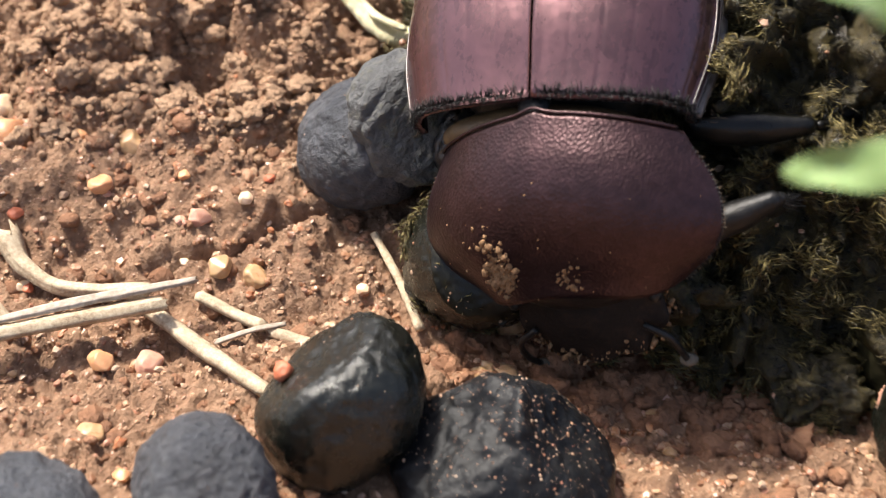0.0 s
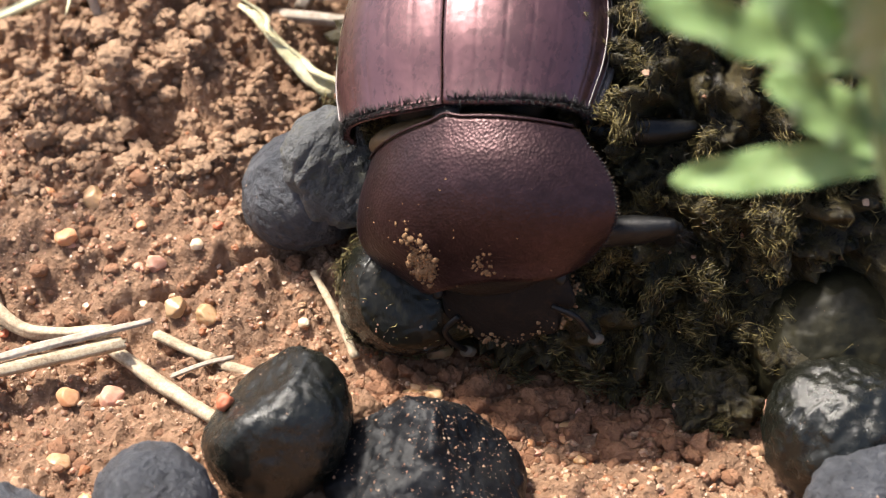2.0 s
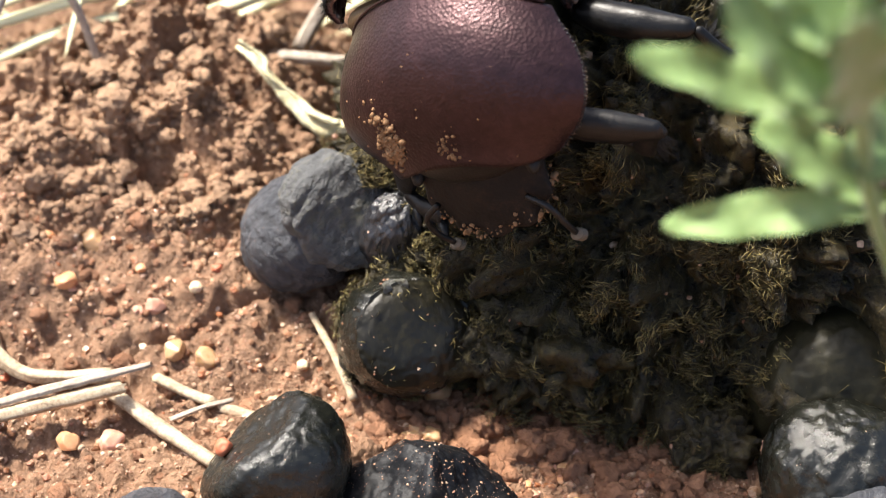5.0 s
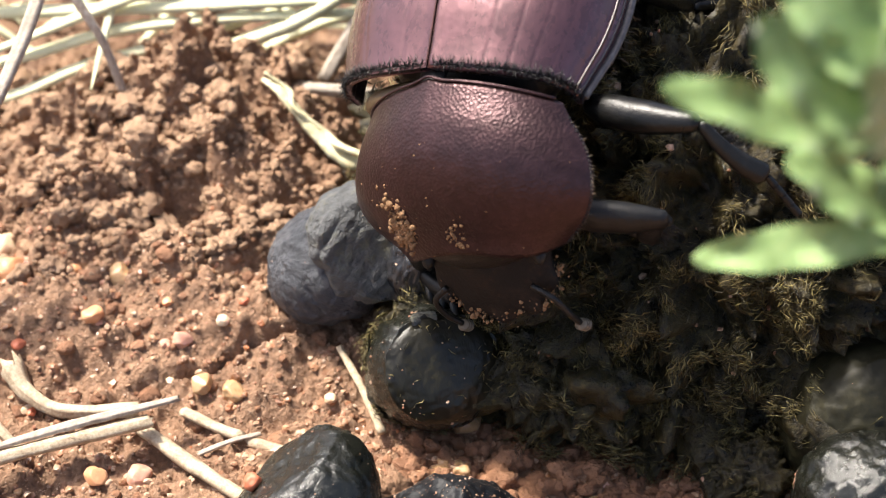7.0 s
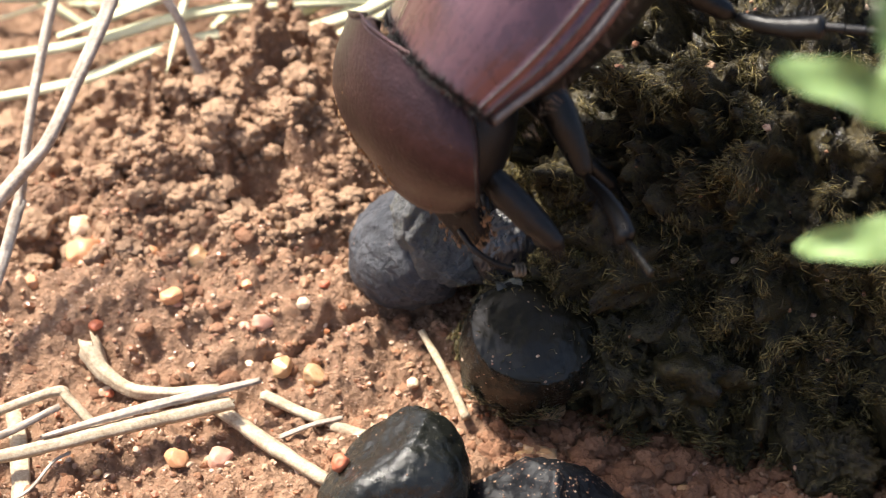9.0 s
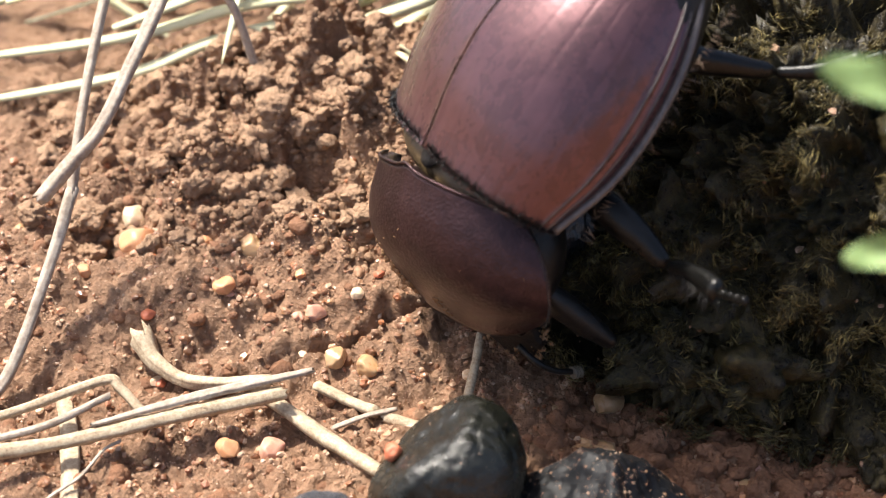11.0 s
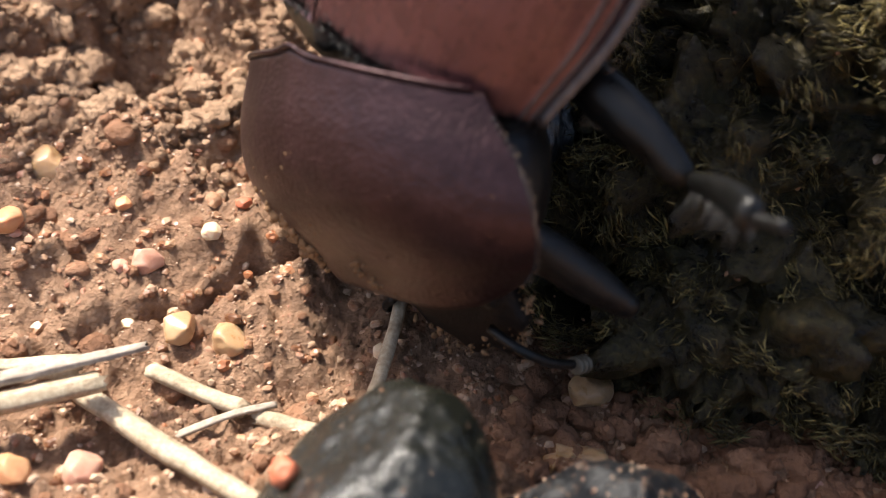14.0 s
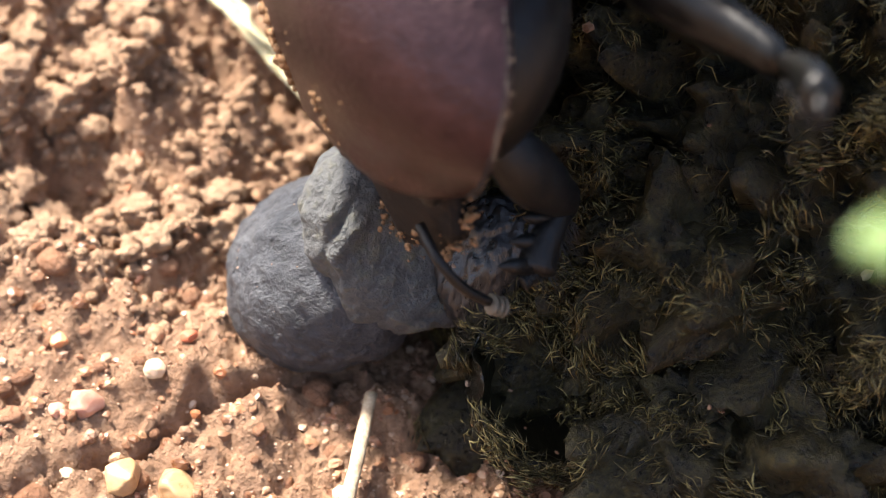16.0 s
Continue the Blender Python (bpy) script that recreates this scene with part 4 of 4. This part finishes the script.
    clump(pronotum_at(s_, v_) + np.array([0, 0, 0.002]), 0.002 + 0.005 * r.random(40), 8, "specks of dirt on the shield")

    # hind body: its own part, which turns at the waist
    av, af = ico(5)
    belly = av * np.array([0.9, 1.15, 0.5]) + np.array([0, 1.2, -0.62])
    hind = part("abdomen", (belly, af), BLACK, root, "black underside of the hind body")
    jv, jf = ico(4)
    part("waist", (jv * np.array([0.66, 0.17, 0.26]) + np.array([0, 0.02, -0.38]), jf), BROWNJOINT, hind, "brown downy joint between shield and wing cases")
    part("scutellum", (ico(3)[0] * np.array([0.1, 0.12, 0.04]) + np.array([0, 0.1, -0.09]), ico(3)[1]), BLACK, hind)
    for side in (-1, 1):
        def case(u, v, side=side):
            th = u * np.pi / 2 * 1.06
            w = eased(v, [0, 0.1, 0.25, 0.45, 0.7, 0.88, 1.0], [0.84, 0.95, 1.0, 1.0, 0.88, 0.62, 0.2])
            zc = eased(v, [0, 0.1, 0.3, 0.5, 0.75, 1.0], [-0.03, 0.06, 0.13, 0.12, -0.08, -0.5])
            zm = eased(v, [0, 0.3, 0.7, 1.0], [-0.46, -0.58, -0.62, -0.62])
            ridge = 0.014 * np.exp(-((u - 0.86) / 0.014) ** 2) + 0.014 * np.exp(-((u - 0.915) / 0.014) ** 2) + 0.008 * np.exp(-(u / 0.02) ** 2)
            stria = -0.0022 * np.exp(-((np.mod(u * 8 + 0.5, 1) - 0.5) / 0.06) ** 2) * (u > 0.05) * (u < 0.8)
            x = side * (0.006 + (w - 0.006) * np.sin(th) ** 0.92)
            z = zm + (zc - zm) * np.sign(np.cos(th)) * np.abs(np.cos(th)) ** 0.85
            y = 0.1 + 2.15 * v - 0.07 * np.sin(th) * (1 - v) ** 3 + 0.10 * np.sin(th) ** 2 * (1 - v) ** 6
            n = np.stack([side * np.sin(th), 0 * th, np.cos(th)], 1)
            return np.stack([x, y, z], 1) + (ridge + stria)[:, None] * n

        nu2, nv2 = 110, 40
        cs = sheet(nu2, nv2, case)
        inn = cs[0] * np.array([0.95, 1, 0.9]) + np.array([0, 0.01, -0.06])
        kc = len(cs[0])
        border = [i * nv2 for i in range(nu2)] + [(nu2 - 1) * nv2 + j for j in range(1, nv2)] + [i * nv2 + nv2 - 1 for i in range(nu2 - 2, -1, -1)] + [j for j in range(nv2 - 2, 0, -1)]
        wl = [[border[i], border[(i + 1) % len(border)], border[(i + 1) % len(border)] + kc, border[i] + kc] for i in range(len(border))]
        fs = [f if side < 0 else f[::-1] for f in cs[1]]
        part("wing_case", (np.concatenate([cs[0], inn]), fs + [[i + kc for i in f[::-1]] for f in fs] + wl), WING, hind, "coppery-pink ribbed wing case")
        # Thin tubes over the ridges, coloured pale to paint in their sheen.
        for at_u in (0.86, 0.915):
            line = case(np.full(40, at_u), np.linspace(0.015, 0.9, 40))
            part("wing_rib", tube(line, 0.008, 6), RIB, hind, "raised rib along the wing case, its sheen painted in as pale grey")
        line = case(np.full(40, 0.965), np.linspace(0.02, 0.8, 40))
        part("wing_margin", tube(line, 0.045, 8, 0.6), RIB, hind, "grey rolled margin of the wing case")
        u = np.linspace(0.02, 0.97, 330)
        pts = case(u, np.full(330, 0.012))
        part("fringe", hairs(pts, [(0, -0.5, 0.15)] * 330, 0.05, 0.0032, 30 + side, 0.5), BLACK, hind, "black hairy fringe")
        u = np.linspace(0.02, 0.97, 380)
        part("fringe_back", hairs(case(u, np.full(380, 0.014)), [(0, 0.9, 0.14)] * 380, 0.06, 0.0032, 34 + side, 0.4), BLACK, hind, "black soot-like fringe")
        part("side_down", hairs(np.stack([np.full(60, 0.95 * side), np.linspace(0.2, 1.9, 60), np.full(60, -0.68)], 1), [(0.5 * side, 0, -0.6)] * 60, 0.09, 0.004, 37 + side, 0.4), PALEHAIR, hind, "pale brown body hair")
    return root, hind


bug, bug_hind = beetle()


def bone(a, b, r0, r1, bulge=0.0, sides=12, flat=0.75, bow=0.0):
    """A limb's segment: a bowed, tapered shaft with rounded ends and slight ridges."""
    a, b = np.asarray(a, float), np.asarray(b, float)
    t = np.linspace(0, 1, 24)
    side = np.cross(b - a, (0.3, 0.2, 1.0))
    side /= np.linalg.norm(side)
    c = a + np.outer(t, b - a) + np.outer(bow * np.sin(np.pi * t), side)
    r = (r0 + (r1 - r0) * t + bulge * np.sin(np.pi * t ** 0.8)) * np.clip(np.minimum(t, 1 - t) / 0.06 + 0.25, 0, 1) ** 0.5
    return tube(c, r, sides, flat, 0.06, 5)


def leg(name, hip, knee, ankle, toe, thick, label, spikes=0, mat=LEG):
    """A leg from its hip, which is the part's origin."""
    hip, knee, ankle, toe = (np.array(p, float) for p in (hip, knee, ankle, toe))
    o = part(name, bone((0, 0, 0), knee - hip, thick * 0.55, thick * 0.6, thick * 0.6, bow=thick * 0.3), mat, bug, label, at=pose(*(hip * CM)))
    part("tibia", bone(knee - hip, ankle - hip, thick * 0.38, thick * 0.8, 0.0, bow=thick * 0.35), mat, o)
    tarsus = [bone(ankle - hip + (toe - ankle) * s / 4, ankle - hip + (toe - ankle) * (s + 1) / 4, thick * 0.26, thick * 0.3, 0.0, 8) for s in range(4)]
    part("tarsus", joined(tarsus), mat, o)
    d = (ankle - knee) / np.linalg.norm(ankle - knee)
    side = np.cross(d, (0.2, 0.3, 1.0))
    side /= np.linalg.norm(side)
    if spikes:
        teeth = []
        for s in np.linspace(0.35, 1.0, spikes):
            p = knee - hip + (ankle - knee) * s + side * thick * 0.5
            teeth.append(tube(np.array([p, p + side * thick * 0.7 + d * thick * 0.5, p + side * thick * 1.1 + d * thick * 0.8]), [thick * 0.35, thick * 0.25, thick * 0.06], 7))
        part("tooth", joined(teeth), BLACK, o, "digging teeth")
    t = np.linspace(0.1, 0.98, 60)
    pts = knee - hip + np.outer(t, ankle - knee)
    part("leg_bristle", hairs(pts, [-side + 0.4 * d] * 60, thick * 1.3, 0.0035, int(thick * 1000), 0.25), BLACK, o, "stiff black bristles")
    return o


legs = {}
for side in (-1, 1):
    m = np.array([side, 1, 1])
    legs["fore" if side < 0 else "fore_reaching", side] = leg("fore_leg", m * (0.55, -0.72, -0.72), m * (1.22, -0.80, -0.98), m * (1.08, -1.14, -0.98), m * (1.03, -1.19, -0.99), 0.115, "black toothed foreleg", 3, BLACK)
legs["mid", -1] = leg("middle_leg", (-0.5, -0.12, -1.1), (-1.35, -0.05, -1.2), (-1.74, -0.4, -1.46), (-1.9, -0.62, -1.62), 0.105, "black bristly middle leg", 0)
legs["hind", -1] = leg("hind_leg", (-0.5, 0.4, -1.0), (-0.05, 0.14, -1.95), (-0.78, 0.32, -2.5), (-1.2, 0.43, -2.8), 0.1, "glossy black hind leg", 0)
legs["mid_reaching", 1] = leg("middle_leg", (0.62, 0.0, -0.85), (1.424, -0.176, -0.98), (1.707, -0.473, -1.349), (1.80, -0.68, -1.62), 0.1, "black bristly middle leg", 0)
legs["hind_reaching", 1] = leg("hind_leg", (0.7, 1.0, -0.75), (1.269, 0.486, -1.831), (1.738, 0.563, -2.133), (2.05, 0.616, -2.48), 0.095, "glossy black hind leg", 0)

cam.data.dof.focus_object = legs["fore", -1]   # the lens stays focused on the beetle

for ob in bug.children_recursive:
    ob.data.transform(Matrix.Scale(0.92, 4))
    ob.location *= 0.92


# ---- what moves ----
def stance(x, y, z, a, b, c):
    return pose(x * CM, y * CM, z * CM, 0, 0, a) @ pose(0, 0, 0, b) @ pose(0, 0, 0, 0, c)


def motions():
    walk(bug, [(t, stance(*p)) for t, *p in BUG])
    walk(bug_hind, [(t, stance(*p)) for t, *p in HIND])
    walk(opened, [(t, stance(*p)) for t, *p in OPENED])
    walk(straw, [(t, stance(*p)) for t, *p in STRAWS])
    for (which, side), ob in legs.items():
        home = Matrix.Translation(ob.location)
        walk(ob, [(t, home @ stance(0, 0, 0, a * side, b, c * side)) for t, a, b, c in LEGS[which]])
    o = plant.location.copy()
    walk(plant, [(t, pose(o.x + dx * CM, o.y + dy * CM, o.z + dz * CM)) for t, dx, dy, dz in SWAY])


# seconds; place in centimetres; turn, pitch, roll in degrees
BUG = [
    (0, 1.63, -0.53, 1.82, 11, 47, -37),
    (0.5, 1.81, -0.43, 2.05, 15, 44, -35),
    (1, 1.65, -0.35, 2.49, 7, 33, -32),
    (1.5, 1.70, -0.22, 2.14, 10, 38, -33),
    (2, 1.66, -0.33, 2.03, 10, 44, -34),
    (2.5, 1.63, -0.42, 2.09, 7, 41, -34),
    (3, 1.58, -0.55, 2.02, 10, 50, -37),
    (3.2, 1.58, -0.55, 2.10, 10, 50, -37),
    (3.5, 1.71, -0.11, 3.16, -6, 33, -30),
    (4, 1.59, -0.17, 3.22, 5, 45, -38),
    (6.5, 1.40, -0.29, 2.87, -0, 48, -39),
    (7, 1.38, -0.26, 2.77, -0, 47, -38),
    (7.5, 1.37, -0.34, 2.81, -3, 46, -36),
    (7.9, 1.37, -0.34, 2.81, -3, 46, -36),
    (8, 1.29, -0.26, 2.79, -7, 58, -36),
    (8.5, 0.66, -0.18, 3.30, -30, 78, -41),
    (9, 0.43, -0.35, 2.98, -22, 72, -43),
    (9.2, 0.38, -0.20, 2.68, -16, 72, -46),
    (11.3, 0.38, -0.39, 1.89, -4, 74, -47),
    (12, 0.31, -0.39, 2.01, -1, 70, -57),
    (12.5, 0.32, -0.33, 1.84, 6, 66, -60),
    (13, 0.34, -0.35, 1.81, 9, 67, -62),
    (13.5, 0.34, -0.37, 1.74, 14, 68, -67),
    (14, 0.34, -0.37, 1.74, 14, 68, -67),
    (14.2, 0.34, -0.37, 1.74, 14, 68, -67),
    (14.45, 1.21, 0.32, 3.06, -38, 58, -27),
    (15, 1.11, 0.21, 2.84, -38, 58, -27),
    (15.5, 0.81, 0.16, 2.73, -41, 65, -28),
    (16, 0.68, 0.06, 2.86, -58, 66, -10),
]
HIND = [(0, -0.03, 0.02, 0, 0, -15, 9), (3.2, -0.03, 0.02, 0, 0, -15, 9), (3.6, -0.05, 0.03, -0.03, 0, -17, 10), (7.9, -0.08, 0.03, -0.05, 0, -17, 10), (8.4, 0.1, -0.1, -0.1, -8, -24, -10),
        (9.2, 0.13, -0.12, -0.1, -10, -25, -11), (11.3, 0.05, 0.08, -0.01, -17, -21, -1), (12.5, 0.04, 0.0, -0.01, -18, -13, 3), (13.5, -0.04, 0.03, -0.09, -25, -9, 3),
        (14.2, -0.04, 0.03, -0.09, -25, -9, 3), (14.5, 0.05, 0.0, -0.05, 0, -8, 0), (16, 0.05, 0, -0.05, 0, -6, 0)]
OPENED = [(0, 1.45, -0.2, 0.56, 25, 55, 0), (7.9, 1.45, -0.2, 0.56, 25, 55, 0), (8.1, 1.5, -0.2, 0.6, 20, 26, 0), (9.0, 1.5, -0.2, 0.6, 20, 26, 0), (9.2, 1.53, -0.18, 0.6, 15, 22, 5),
          (9.8, 1.55, -0.12, 0.6, 12, -15, 8), (10.5, 1.58, -0.05, 0.6, 10, -72, 5), (11.3, 1.68, 0.06, 0.66, 8, -125, 2), (16, 1.68, 0.06, 0.66, 8, -125, 2)]
# turn, pitch and roll of the legs at their hips
LEGS = {"fore": [(0, -39, 18, 20), (7.9, -39, 18, 20), (8.4, -50, 17, 22), (11.3, -76, 15, 28), (14.2, -76, 15, 28), (14.6, -40, 10, 50), (15.0, -8, 6, 75), (15.5, 40, -4, 100), (16, 33, -2, 93)],
        "fore_reaching": [(0, -26, 85, 24), (2, -45, 70, 25), (4, -54, 60, 27), (6.5, -54, 52, 39), (7.9, -54, 52, 39), (8.4, -50, 17, 22), (11.3, -76, 15, 28), (14.2, -76, 15, 28), (14.6, -40, 10, 50), (15.0, -8, 6, 75), (15.5, 40, -4, 100), (16, 33, -2, 93)],
        "mid": [(0, 25, -9, 37), (7.9, 25, -9, 37), (8.2, 45, 10, 55), (8.6, 75, 34, 82), (9.0, 102, 54, 107), (11.3, 126, 40, 99), (13, 120, 34, 96), (14.2, 120, 34, 96), (15.0, 96, 0, 84), (15.5, 89, -8, 79), (16, 89, -11, 78)],
        "hind": [(0, 0, 12, -33), (9.2, 0, 12, -33), (11.3, 14, 27, -50), (14.2, 14, 27, -50), (16, 14, 27, -50)],
        "mid_reaching": [(0, -19, 51, 23), (2, -13, 38, 24), (4, -8, 20, 14), (6.5, 0, 0, 0), (7.9, 0, 0, 0), (8.2, -18, 62, -25), (8.5, -35, 124, -50), (9, -60, 144, -38), (11.5, -36, 160, -27), (12.5, -47, 168, -19), (14.2, -47, 168, -19),
                         (14.7, -35, 190, -28), (16, -23, 206, -36)],
        "hind_reaching": [(0, -17, 35, 21), (2, -17, 35, 21), (6.5, 0, 21, 30), (7.9, 0, 21, 30), (8.5, 35, -23, 21), (9, 0, 0, 0), (11.5, 2, 14, 3), (12.5, 16, 0, 36), (14.2, 16, 0, 36), (16, 16, 0, 36)]}
# the plant gives way as it is brushed aside
SWAY = [(0, -0.29, -0.11, -0.29), (1, -0.03, -0.05, -0.08), (2, 0.02, -0.04, -0.05), (4, 0.02, -0.01, -0.02), (6.5, 0, 0, 0), (7.5, -0.02, -0.02, -0.03), (8.5, -0.05, -0.04, -0.07), (9, -0.15, -0.06, -0.14),
        (11.5, -0.24, -0.15, -0.3), (12.5, -0.57, -0.09, -0.39), (13.5, -0.81, -0.07, -0.59), (14.4, -0.9, 0.05, -0.55), (15, -1.01, 0.16, -0.36), (15.5, -1.07, 0.16, -0.4), (16, -1.08, 0.18, -0.39)]
STRAWS = [(0, 0.965, -0.2, 0.33, 32, 21, 0), (9.2, 0.965, -0.2, 0.33, 32, 21, 0), (10.2, 0.88, -0.22, 0.34, 12, 23, 0), (11.3, 0.79, -0.23, 0.36, -7, 24, 0), (12.5, 0.79, -0.23, 0.36, -7, 24, 0), (14.5, 0.8, -0.2, 0.36, -12, 24, 0), (16, 0.8, -0.2, 0.36, -12, 24, 0)]

motions()
